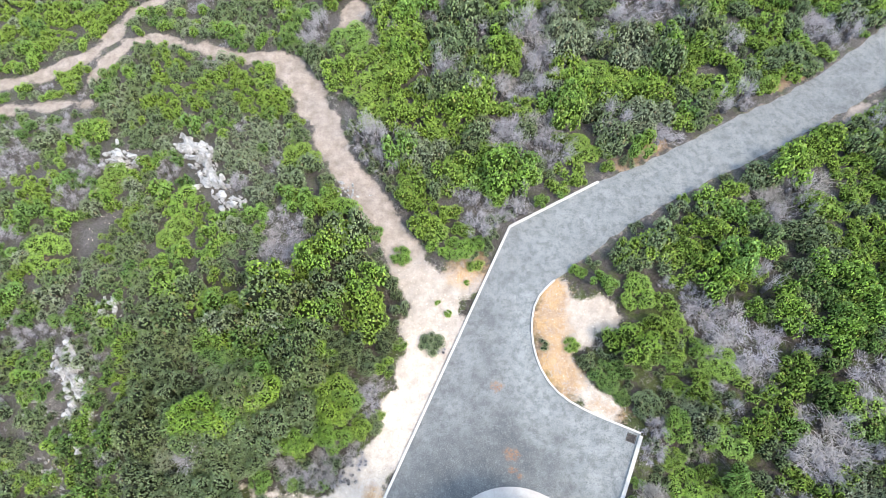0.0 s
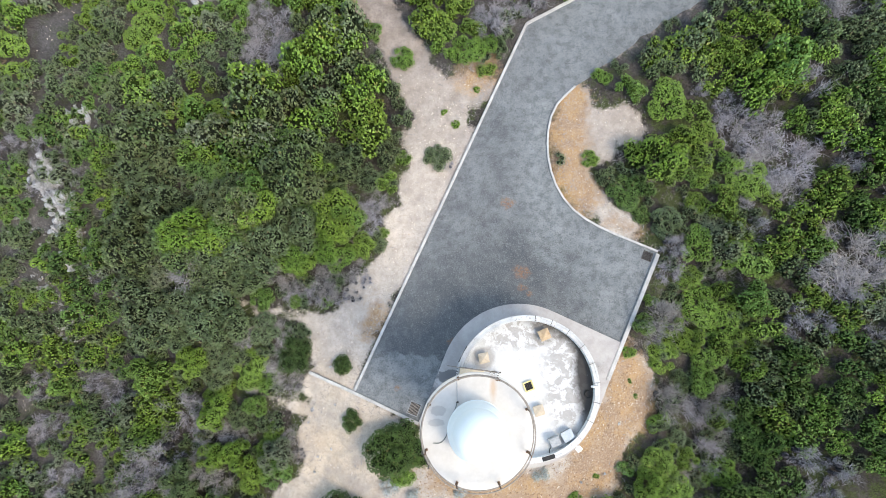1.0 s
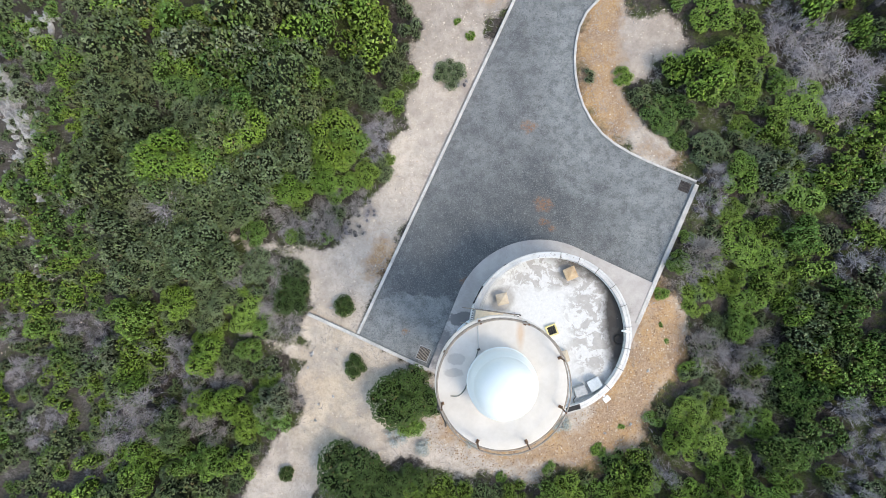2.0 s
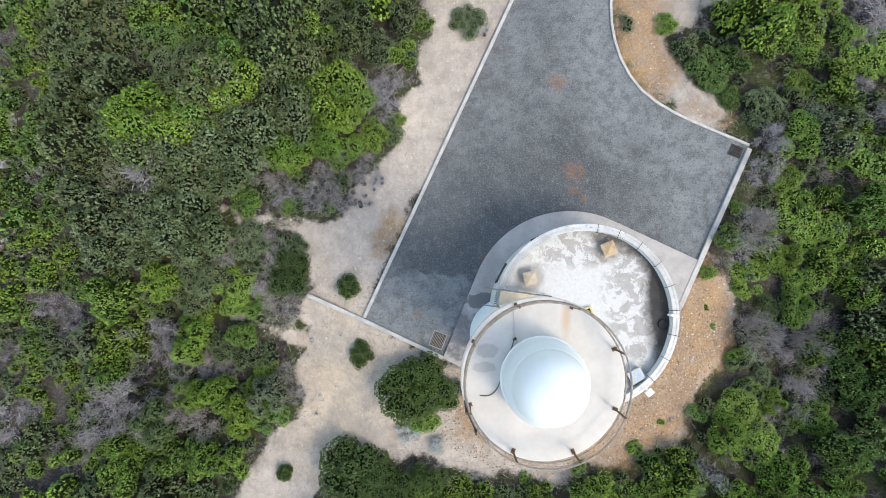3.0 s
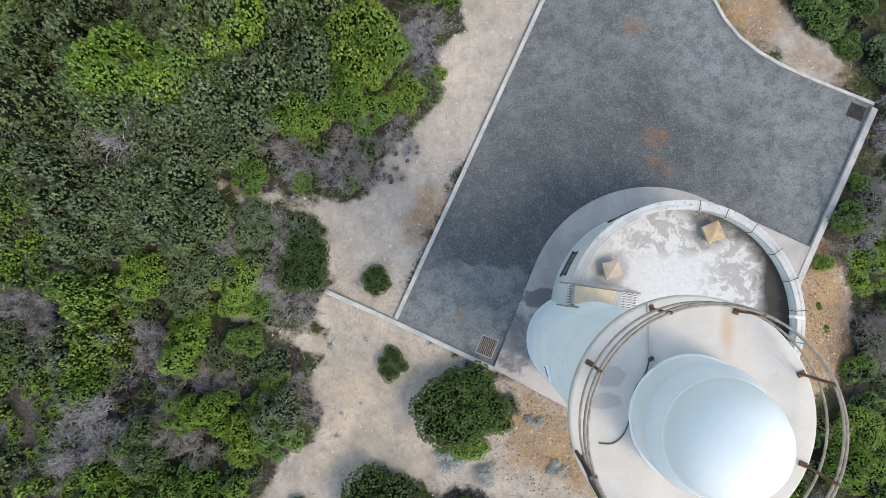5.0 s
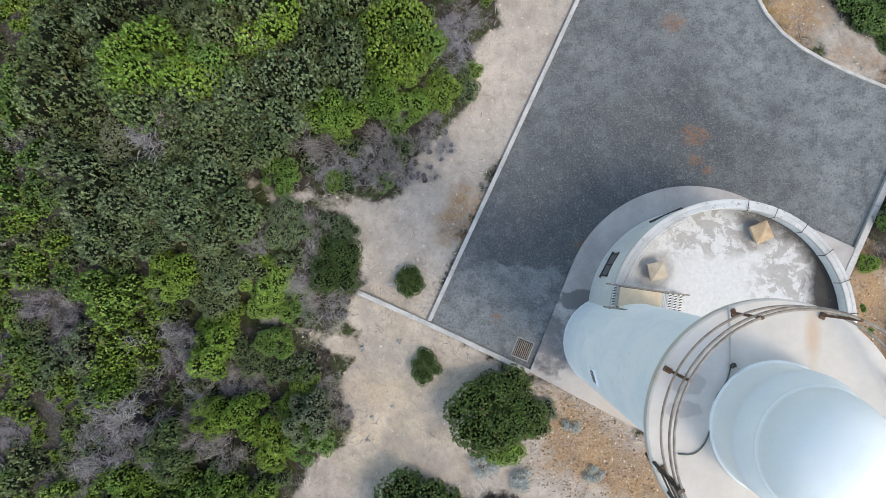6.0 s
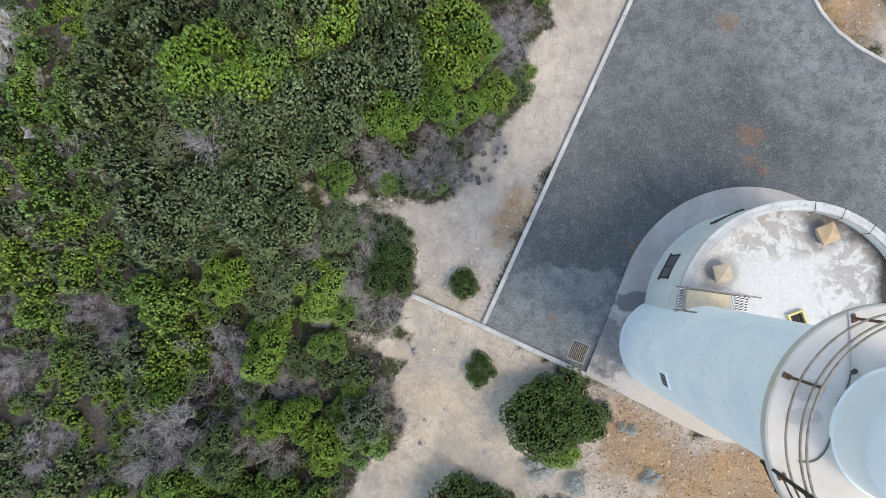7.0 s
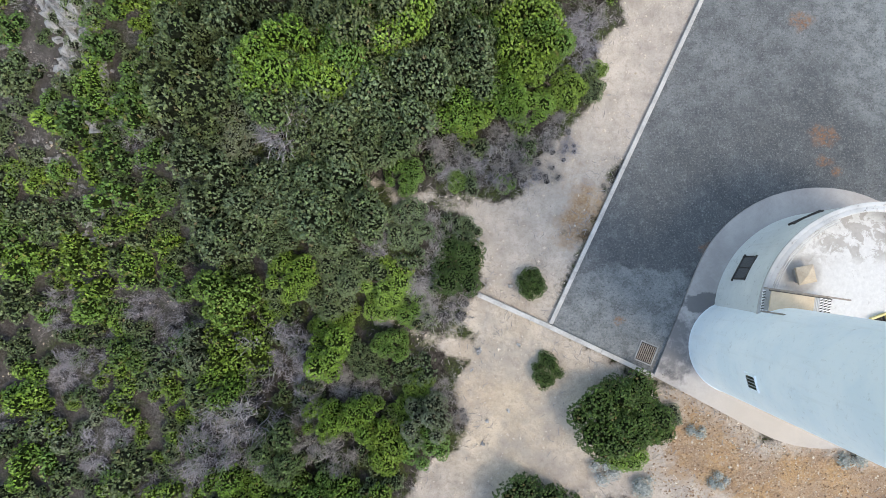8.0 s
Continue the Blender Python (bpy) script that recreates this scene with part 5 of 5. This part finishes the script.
DEAD_PATCHES_A = [(-11, 15.6, 1.5), (-7.4, 35.2, 1.3), (5.6, 32.9, 1.7), (6.8, 30.9, 1.2), (14.9, 35.7, 2), (16.6, 36.6, 1.6), (30.2, 33.3, 1.7), (28.1, 33.4, 1.2), (20.7, 26.9, 1.4), (22.3, 19, 1.2),
    (17.5, 9.6, 1.7), (18.1, 7.3, 1.4), (16.2, 10.1, 1), (21.8, 3, 1.8), (25, 6.9, 1.2), (24.4, 5.9, 1), (4.5, 28, 0.8), (-0.3, 30.5, 1.2), (3.7, 24.4, 1.2), (5, 22.7, 1.1),
    (0.8, 18.5, 1.1), (3.2, 17.6, 1.1), (7.4, 22.7, 1), (-6.4, 23.6, 0.9)]
DEAD_PATCHES_B = [(-5.5, 21.9, 0.8), (-31, 23, 1), (14.6, 12, 1.1), (-19.6, 21.2, 1.2), (-24.5, 21.7, 0.9), (-25.9, 19.5, 1), (-29.3, 16.5, 0.9), (-27.3, 10.2, 1.1), (17.9, 9.4, 1.3), (18, 7.3, 1),
    (14.5, 11.9, 0.9), (20.4, 2.6, 0.9), (19, 0, 0.8), (12.8, -5.8, 1.2), (13.6, -6.9, 1.1), (19.5, -8.5, 1.1), (18.3, -9.6, 1), (10.6, -0.5, 0.6), (11.8, 3.4, 0.6), (21.3, 9.1, 0.7),
    (-15.2, 2.4, 0.8), (-23.2, -5.6, 0.7), (-15.1, -6.1, 0.6), (-16.4, -8.9, 0.7), (-20.6, -10.3, 0.9)]
DEAD_PATCHES_C = [(-4.9, 6, 1), (-6, 5.5, 0.5), (-6.2, 2.2, 0.6), (-7.3, 1.5, 0.6), (-8.3, 1.7, 0.6), (-9.2, 1.9, 0.5), (-10.3, 1.7, 0.5), (-12, -1.3, 0.7), (-11.1, -2.3, 0.7), (-9.4, -3.5, 0.7),
    (-10.3, -0.6, 0.5), (-14, -6.2, 0.7), (-15.4, -5.3, 0.5), (-16, -6.3, 0.6), (-16.3, 2.3, 0.7), (-17.8, -8.6, 0.7), (-9.3, -7.1, 0.6), (-19.9, -4.2, 0.6), (-20.7, -3.3, 0.5), (-23.2, -5.2, 0.6),
    (-24.2, -3.7, 0.5), (-23.8, -6.4, 0.6), (-15.9, -8, 0.4), (-14.6, -8.7, 0.4), (-21.9, -8.1, 0.5)]
SILVER_PATCHES = [(-14.1, 24.5, 2), (-14.3, 22.5, 1.8), (-12.9, 21.1, 1.6), (-2.3, 23.3, 1.2), (14.1, 4.5, 0.8), (13.9, 25.5, 1.6), (9, 33.7, 1.7), (13.9, 31.3, 1.7), (-18.3, -4.8, 0.6), (-17.7, -5.4, 0.5),
    (-23.9, -8.5, 0.7), (-8.6, 2, 0.4)]
DEEP_PATCHES = [(8.4, 6.8, 1.3), (9.6, 7.1, 1.2), (10.2, 5.9, 1), (19.4, -1.9, 1.4), (20, -3.6, 1.1), (17.7, -3.3, 1), (15, -5.8, 1.1), (16.3, -8, 1.4)]
PATCHES = [("lime", LIME_PATCHES_A), ("lime", LIME_PATCHES_B), ("lime", LIME_PATCHES_C), ("dead", DEAD_PATCHES_A), ("dead", DEAD_PATCHES_B), ("dead", DEAD_PATCHES_C), ("silver", SILVER_PATCHES), ("deep", DEEP_PATCHES)]


# the closed scrub, bush by bush
def scrub_kind(x, y, u):
    a, b = noise.noise((x * 0.16, y * 0.16, 3.0)), noise.noise((x * 0.33, y * 0.33, 9.0))
    if -19 < x < -4 and -1.5 < y < 13:
        table = (("olive", 0.50), ("green", 0.10), ("olive", 0.22), ("lime", 0.04), ("deep", 0.10), ("silver", 0.04))
    elif low_heath(x, y) and y > 12:
        table = (("lime", 0.13), ("olive", 0.30), ("silver", 0.07), ("green", 0.14), ("deep", 0.14), ("dead", 0.15), ("silver", 0.07))
    elif x < -18 and y < 14:
        table = (("dead", 0.12), ("olive", 0.32), ("lime", 0.04), ("green", 0.15), ("deep", 0.24), ("silver", 0.05), ("dead", 0.08))
    elif x < -7 and y <= -1.5:
        table = (("green", 0.34), ("dead", 0.04), ("olive", 0.22), ("green", 0.26), ("lime", 0.05), ("silver", 0.03), ("dead", 0.06))
    elif x > 6 and y < 14:
        table = (("green", 0.50), ("deep", 0.08), ("dead", 0.05), ("olive", 0.12), ("lime", 0.15), ("silver", 0.02), ("dead", 0.08))
    elif x < -8:
        table = (("olive", 0.34), ("dead", 0.04), ("lime", 0.16), ("green", 0.18), ("olive", 0.16), ("silver", 0.08), ("dead", 0.04))
    else:
        table = (("green", 0.26), ("dead", 0.06), ("olive", 0.22), ("lime", 0.18), ("green", 0.16), ("silver", 0.06), ("dead", 0.06))
    best, chosen = 1.0, None
    for kind, spots in PATCHES:
        for ax, ay, reach in spots:
            gap = math.hypot(x - ax, y - ay) / (reach + 0.3) + 0.35 * b
            if gap < best:
                best, chosen = gap, kind
    if chosen == "lime" and -19 < x < -7 and -1.5 < y < 13:
        chosen = "green"
    if chosen and u < (0.6 if chosen == "green" else 0.88):
        return chosen
    own = 0.6 if x > 6 and y < 14 else 0.4
    u = min(0.999, max(0.0, own * u + (1 - own) * (0.5 + 1.2 * a + 0.6 * b)))
    for kind, share in table:
        if u < share:
            return kind
        u -= share
    return table[0][0]


def far_scrub(x, y):
    """The far scrub, whose bushes take the inner materials with weaker painted shade."""
    return y > 12.5 or (x > 17 and y > 8)


def low_heath(x, y):
    return x < -18.5 or (x < -11 and y > 13)


def in_reach(x, y):
    return -15.5 < x < 14.0 and -9.5 < y < 7.0


sites = []
for STEP, close in ((1.1, "hump"), (1.22, "near"), (1.28, "far"), (0.8, "low")):
    for iy in range(-18, 54):
        for ix in range(-54, 40):
            x = (ix + 0.5 * (iy % 2) + rng.uniform(-0.34, 0.34)) * STEP
            y = (iy + rng.uniform(-0.34, 0.34)) * STEP
            u, w, turn, which = rng.uniform(size=4)
            if ("low" if low_heath(x, y) else "hump" if in_reach(x, y) and x < -3 and y > -1.5 else "near" if in_reach(x, y) else "far") == close and -28.0 - 0.33 * max(y, 0) < x < (26.0 if y > -8 else 21.0) + 0.32 * max(y, 0) and -13.5 < y < 43.0:
                sites.append((x, y, u, w, turn, which))
sx, sy = np.array([s_[0] for s_ in sites]), np.array([s_[1] for s_ in sites])
free = np.minimum(bare_gap(sx, sy), road_gap(sx, sy) - 0.1)
stone_gap = bare_gap(sx, sy, STONY)
taken = [(x, y, r * (1.0 if kind == "dead" else 1.5)) for kind, x, y, r, h, label in SINGLE if r > 0.5]
near, far_sites = [], []
for k, (x, y, u, w, turn, which) in enumerate(sites):
    room = free[k]
    if room < 0.28 or any((x - a) ** 2 + (y - b) ** 2 < (r * 0.6) ** 2 for a, b, r in taken):
        continue
    if stone_gap[k] < 0.15 and (y > 12 or u < 0.3):
        continue
    if low_heath(x, y) and w < 0.1:
        continue
    kind = scrub_kind(x, y, u)
    radius = min((0.42 + 0.25 * w if low_heath(x, y) else 0.64 if in_reach(x, y) and (x > 6 or y < -1.5) else 0.74 if in_reach(x, y) else 0.72 if x > 6 and y < 14 else 0.85) + (0.15 if low_heath(x, y) else 0.55 if x > 6 or y < -1.5 else 0.8) * w * w + 0.2 * which, room + 0.18)
    low = 1.15 if kind == "dead" else 0.75 if x < -18.5 else 0.8 if kind == "lime" else 1.0
    height = radius * (0.95 + 1.25 * which) * (0.75 if low_heath(x, y) else low)
    site = (kind, x, y, radius, height, turn * math.tau, int(which * 11.9))
    (near if in_reach(x, y) else far_sites).append(site)
near.sort(key=lambda q: (q[1] + 3.0) ** 2 + (q[2] + 1.0) ** 2)
far_sites += near[210:]
z_near = ground_height(np.array([q[1] for q in near[:210]]), np.array([q[2] for q in near[:210]])) - 0.03
for (kind, x, y, radius, height, turn, which), z in zip(near[:210], z_near):
    plant(kind, x, y, z, radius, height, turn, which % (4 if kind == "dead" else 3))

# the rest of the scrub, joined by kind
coarse = {k: [crown_arrays(500 + 10 * i + j, *COARSE[k]) for j in range(3)] for i, k in enumerate(COARSE)}
medium = {k: [crown_arrays(600 + 10 * i + j, *MEDIUM[k]) for j in range(3)] for i, k in enumerate(MEDIUM)}
tufts = {k: [crown_arrays(800 + 10 * i + j, *TUFT[k]) for j in range(3)] for i, k in enumerate(TUFT)}
bare = [dead_arrays(700 + k, 460, 5, 0.7) for k in range(3)]
z_far = ground_height(np.array([q[1] for q in far_sites]), np.array([q[2] for q in far_sites])) - 0.03
stuff = {}
for (kind, x, y, radius, height, turn, which), z in zip(far_sites, z_far):
    c, s_ = math.cos(turn), math.sin(turn)
    turned = np.array([[c * radius, -s_ * radius, 0], [s_ * radius, c * radius, 0], [0, 0, height]])
    if kind == "dead":
        v, f, core = bare[which % 3]
        shade = np.zeros(len(v))
    else:
        v, f, core, shade = (tufts if low_heath(x, y) else medium if -27 < x < 16 and y < 9 else coarse)[kind][which % 3]
    lists = stuff.setdefault((kind, far_scrub(x, y)), [[], [], [], [], [], 0])
    for k, one in enumerate((v @ turned.T + np.array([x, y, z]), f + lists[5], core + lists[5], shade, np.full(len(v), (which * 0.37 + turn) % 1.0))):
        lists[k].append(one)
    lists[5] += len(v)
for (kind, low), lists in stuff.items():
    v, f, core, shade, tone = (np.concatenate(one) for one in lists[:5])
    if kind == "dead":
        me = mesh_from("scrub", v, f, core, [DEAD, DEAD_FAR_INNER if low else DEAD_INNER], False, 1)
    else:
        me = mesh_from("scrub", v, [], np.concatenate([f, core]), [FAR_LEAF[kind], FAR_INNER[kind]] if low else [LEAF[kind], INNER[kind]], False, 1, len(f))
    me.attributes.new("tone", "FLOAT", "POINT").data.foreach_set("value", tone.astype(np.float32))
    me.attributes.new("rosette", "FLOAT", "POINT").data.foreach_set("value", shade.astype(np.float32))
    tagged(new("scrub", me), "closed coastal scrub, " + LABELS[kind], "scrub", kind="stuff")


# low growth that fills the gaps between the bushes
V, F, C, shades, tones_, count = [], [], [], [], [], 0
TV, TF, tcount = [], [], 0
spots = [((ix + 0.5 * (iy % 2) + rng.uniform(-0.4, 0.4)) * 0.82, (iy + rng.uniform(-0.4, 0.4)) * 0.82) for iy in range(-13, 12) for ix in range(-31, 21)]
spots += [((ix + rng.uniform(-0.4, 0.4)) * 0.75, (iy + rng.uniform(-0.4, 0.4)) * 0.75) for iy in range(16, 46) for ix in range(-38, 6)]
ux, uy = np.array([q[0] for q in spots]), np.array([q[1] for q in spots])
clear = np.minimum(bare_gap(ux, uy), road_gap(ux, uy) - 0.1)
uz = ground_height(ux, uy) - 0.02
for x, y, z, room in zip(ux, uy, uz, clear):
    u, turn, grow = rng.uniform(), rng.uniform(0, math.tau), rng.uniform(0.4, 0.62)
    if room < 0.12 or (y > 11 and room > 1.3):
        continue
    c, s_ = math.cos(turn) * grow, math.sin(turn) * grow
    turned = np.array([[c, -s_, 0], [s_, c, 0], [0, 0, grow * (0.9 + 0.6 * u)]])
    if u < 0.45 or room < 0.4:
        v, f, core = bare[int(u * 90) % 3]
        f = f[::3]
        TV.append(v @ turned.T + np.array([x, y, z]))
        TF.append(f + tcount)
        tcount += len(v)
    else:
        v, f, core, shade = tufts["olive" if u < 0.7 else "green"][int(u * 90) % 3]
        V.append(v @ turned.T + np.array([x, y, z]))
        F.append(f + count), C.append(core + count), shades.append(shade), tones_.append(np.full(len(v), u * 7.3 % 1.0))
        count += len(v)
F, C = np.concatenate(F), np.concatenate(C)
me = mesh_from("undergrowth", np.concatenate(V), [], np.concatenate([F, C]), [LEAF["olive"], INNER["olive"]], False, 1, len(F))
me.attributes.new("tone", "FLOAT", "POINT").data.foreach_set("value", np.concatenate(tones_).astype(np.float32))
me.attributes.new("rosette", "FLOAT", "POINT").data.foreach_set("value", np.concatenate(shades).astype(np.float32))
tagged(new("undergrowth", me), "low olive-green growth in the gaps between bushes", "undergrowth", kind="stuff")
tagged(new("dry_twigs", mesh_from("dry_twigs", np.concatenate(TV), np.concatenate(TF), [], [DEAD_DARK])), "thin dry grey twigs under and between the bushes", "twigs", kind="stuff")


# ---- rocks and stones ----
def rock_mesh(seed, flat=0.55):
    bm = bmesh.new()
    bmesh.ops.create_icosphere(bm, subdivisions=2, radius=1.0)
    for v in bm.verts:
        d = noise.fractal(v.co * 1.1 + Vector((seed * 3.7, 1.0, seed)), 0.8, 2.2, 5) * 0.6 - abs(noise.noise(v.co * 2.9 + Vector((0, seed, 0)))) * 1.1 + noise.noise(v.co * 7 + Vector((seed, 0, 0))) * 0.25 + 0.1
        v.co *= 1.0 + d
        v.co.z *= flat
    return as_mesh(bm, "rock", ROCK)


ROCKS = [rock_mesh(k, 0.65 + 0.12 * (k % 3)) for k in range(5)]
RIDGES = [([(-23.2, 8.6), (-23.0, 7.2), (-22.2, 6.0), (-22.3, 5.0), (-21.4, 3.7)], 34, 0.55), ([(-25.0, 5.2), (-23.6, 4.6)], 10, 0.25), ([(-24.4, 2.4), (-21.4, 0.5)], 9, 0.25), ([(-23.0, -1.0), (-21.4, -0.4)], 8, 0.3),
          ([(-21.8, 11.6), (-21.3, 10.8)], 7, 0.45), ([(-24.4, 23.2), (-22.4, 22.6)], 10, 0.6), ([(-19.5, 23.8), (-17.6, 23.3), (-16.9, 20.8), (-14.7, 18.7)], 34, 0.6), ([(-7.9, 20.6), (-6.6, 18.9)], 8, 0.28)]
spots = []
for line, count, size in RIDGES:
    for _ in range(int(count * 7)):
        k = rng.integers(len(line) - 1)
        t = rng.uniform()
        x = line[k][0] + (line[k + 1][0] - line[k][0]) * t + rng.normal() * 0.42
        y = line[k][1] + (line[k + 1][1] - line[k][1]) * t + rng.normal() * 0.38
        way = math.atan2(line[k + 1][1] - line[k][1], line[k + 1][0] - line[k][0]) + rng.normal() * 0.5
        spots.append((x, y, size * (0.16 + 0.8 * rng.uniform() ** 2.5), way))
spots.sort(key=lambda q: -q[2])
z_rock = ground_height(np.array([q[0] for q in spots]), np.array([q[1] for q in spots]))
for x, y, s_ in ((-8.25, -4.9, 0.12), (-7.95, -7.4, 0.09), (-7.2, -7.0, 0.08), (-8.5, -5.6, 0.07), (-6.9, -4.6, 0.08), (-8.1, -8.2, 0.10), (-7.2, -2.6, 0.10), (-8.3, -1.0, 0.09), (7.4, -8.2, 0.09), (6.1, -8.6, 0.08), (8.2, -5.6, 0.1)):
    stone = new("stone", ROCKS[int(s_ * 100) % 5])
    stone.matrix_basis = Matrix.LocRotScale((x, y, float(ground_height(x, y)) + s_ * 0.3), Euler((0.2, 0.1, x)), (s_, s_ * 0.8, s_))
    tagged(stone, "loose pale stone lying on the sand", "stone", "loose stones")
V, F, count = [], [], 0
for k, ((x, y, s_, way), z) in enumerate(zip(spots, z_rock)):
    shape = ROCKS[rng.integers(5)]
    m = Matrix.LocRotScale((x, y, z + s_ * 0.35), Euler((rng.normal() * 0.4, rng.normal() * 0.4, way)), (s_ * 0.7, s_ * rng.uniform(0.3, 0.55), s_ * 1.1))
    if k < 220:
        rock = new("rock", shape)
        rock.matrix_basis = m
        tagged(rock, "pale grey weathered limestone rock among low scrub", "rock", "limestone outcrop")
    else:
        V.append(np.array([tuple(m @ v.co) for v in shape.vertices]))
        F += [tuple(count + i for i in f.vertices) for f in shape.polygons]
        count += len(shape.vertices)
tagged(new("rubble", mesh_from("rubble", np.concatenate(V), [], F, [ROCK])), "small pale limestone rubble round the outcrops", "rubble", kind="stuff")

V, F = [], []
base = np.array([(1, 0, 0), (-1, 0, 0), (0, 1, 0), (0, -1, 0), (0, 0, 0.7), (0, 0, -0.7)], float)
tri = [(0, 2, 4), (2, 1, 4), (1, 3, 4), (3, 0, 4), (2, 0, 5), (1, 2, 5), (3, 1, 5), (0, 3, 5)]
px, py = np.concatenate([rng.uniform(-13, 11, 14000), rng.uniform(-27, -13, 6000)]), np.concatenate([rng.uniform(-12, 14, 14000), rng.uniform(-10, 28, 6000)])
keep = (np.minimum(bare_gap(px, py), np.where(px < -13, bare_gap(px, py, STONY), 9.0)) < 0.1) & (road_gap(px, py) > 0.15)
keep &= (bare_gap(px, py, RUSTY) > 0.6) | (rng.uniform(size=len(px)) < 0.35)
px, py = px[keep], py[keep]
pz = ground_height(px, py)
for x, y, z in zip(px, py, pz):
    s_ = 0.012 + 0.05 * rng.uniform() ** 4
    F += [tuple(len(V) * 6 + i for i in f) for f in tri]
    V.append(base * s_ * rng.uniform(0.6, 1.3, (6, 3)) + np.array([x, y, z + s_ * 0.3]))
tagged(new("pebbles", mesh_from("pebbles", np.concatenate(V), [], F, [PEBBLE])), "loose pale pebbles and gravel on the sand", "pebbles", kind="stuff")

V, F = [], []
px, py = rng.uniform(-3.5, 11, 40000), rng.uniform(-11.5, 1, 40000)
keep = (bare_gap(px, py) < 0.1) & (bare_gap(px, py, RUSTY) < 0.9) & (road_gap(px, py) > 0.12)
px, py = px[keep], py[keep]
pz = ground_height(px, py)
for x, y, z in zip(px, py, pz):
    s_ = 0.010 + 0.032 * rng.uniform() ** 3
    F += [tuple(len(V) * 6 + i for i in f) for f in tri[:4]]
    V.append(base * s_ * rng.uniform(0.6, 1.3, (6, 3)) + np.array([x, y, z + s_ * 0.25]))
tagged(new("gravel", mesh_from("gravel", np.concatenate(V), [], F, [GRAVEL])), "brown and buff gravel round the lighthouse foot", "gravel", kind="stuff")

V, F = [], []
px, py = rng.uniform(-13, 11, 20000), rng.uniform(-12, 16, 20000)
edge = np.minimum(bare_gap(px, py), 9)
keep = (edge > -0.9) & (edge < 0.35) & (road_gap(px, py) > 0.2) & (rng.uniform(size=20000) < np.where(edge > -0.35, 0.8, 0.25))
px, py = px[keep], py[keep]
pz = ground_height(px, py)
for x, y, z in zip(px, py, pz):
    a, ln, w = rng.uniform(0, math.tau), rng.uniform(0.05, 0.30), rng.uniform(0.005, 0.014)
    d, n = np.array([math.cos(a), math.sin(a), 0]), np.array([-math.sin(a), math.cos(a), 0])
    bend = n * ln * rng.uniform(-0.2, 0.2)
    p = np.array([x, y, z + 0.012])
    up = np.array([0, 0, w])
    k = len(V) * 9
    V.append(np.array([p - n * w, p + up, p + n * w, p + d * ln / 2 + bend - n * w, p + d * ln / 2 + bend + up, p + d * ln / 2 + bend + n * w, p + d * ln - n * w * 0.4, p + d * ln + up * 0.5, p + d * ln + n * w * 0.4]))
    F += [(k + i + r, k + i + 1 + r, k + i + 4 + r, k + i + 3 + r) for r in (0, 3) for i in (0, 1)]
tagged(new("twig_litter", mesh_from("twig_litter", np.concatenate(V), F, [], [DEAD_DARK])), "scattered dry twigs on the sand by the bushes", "twigs", kind="stuff")
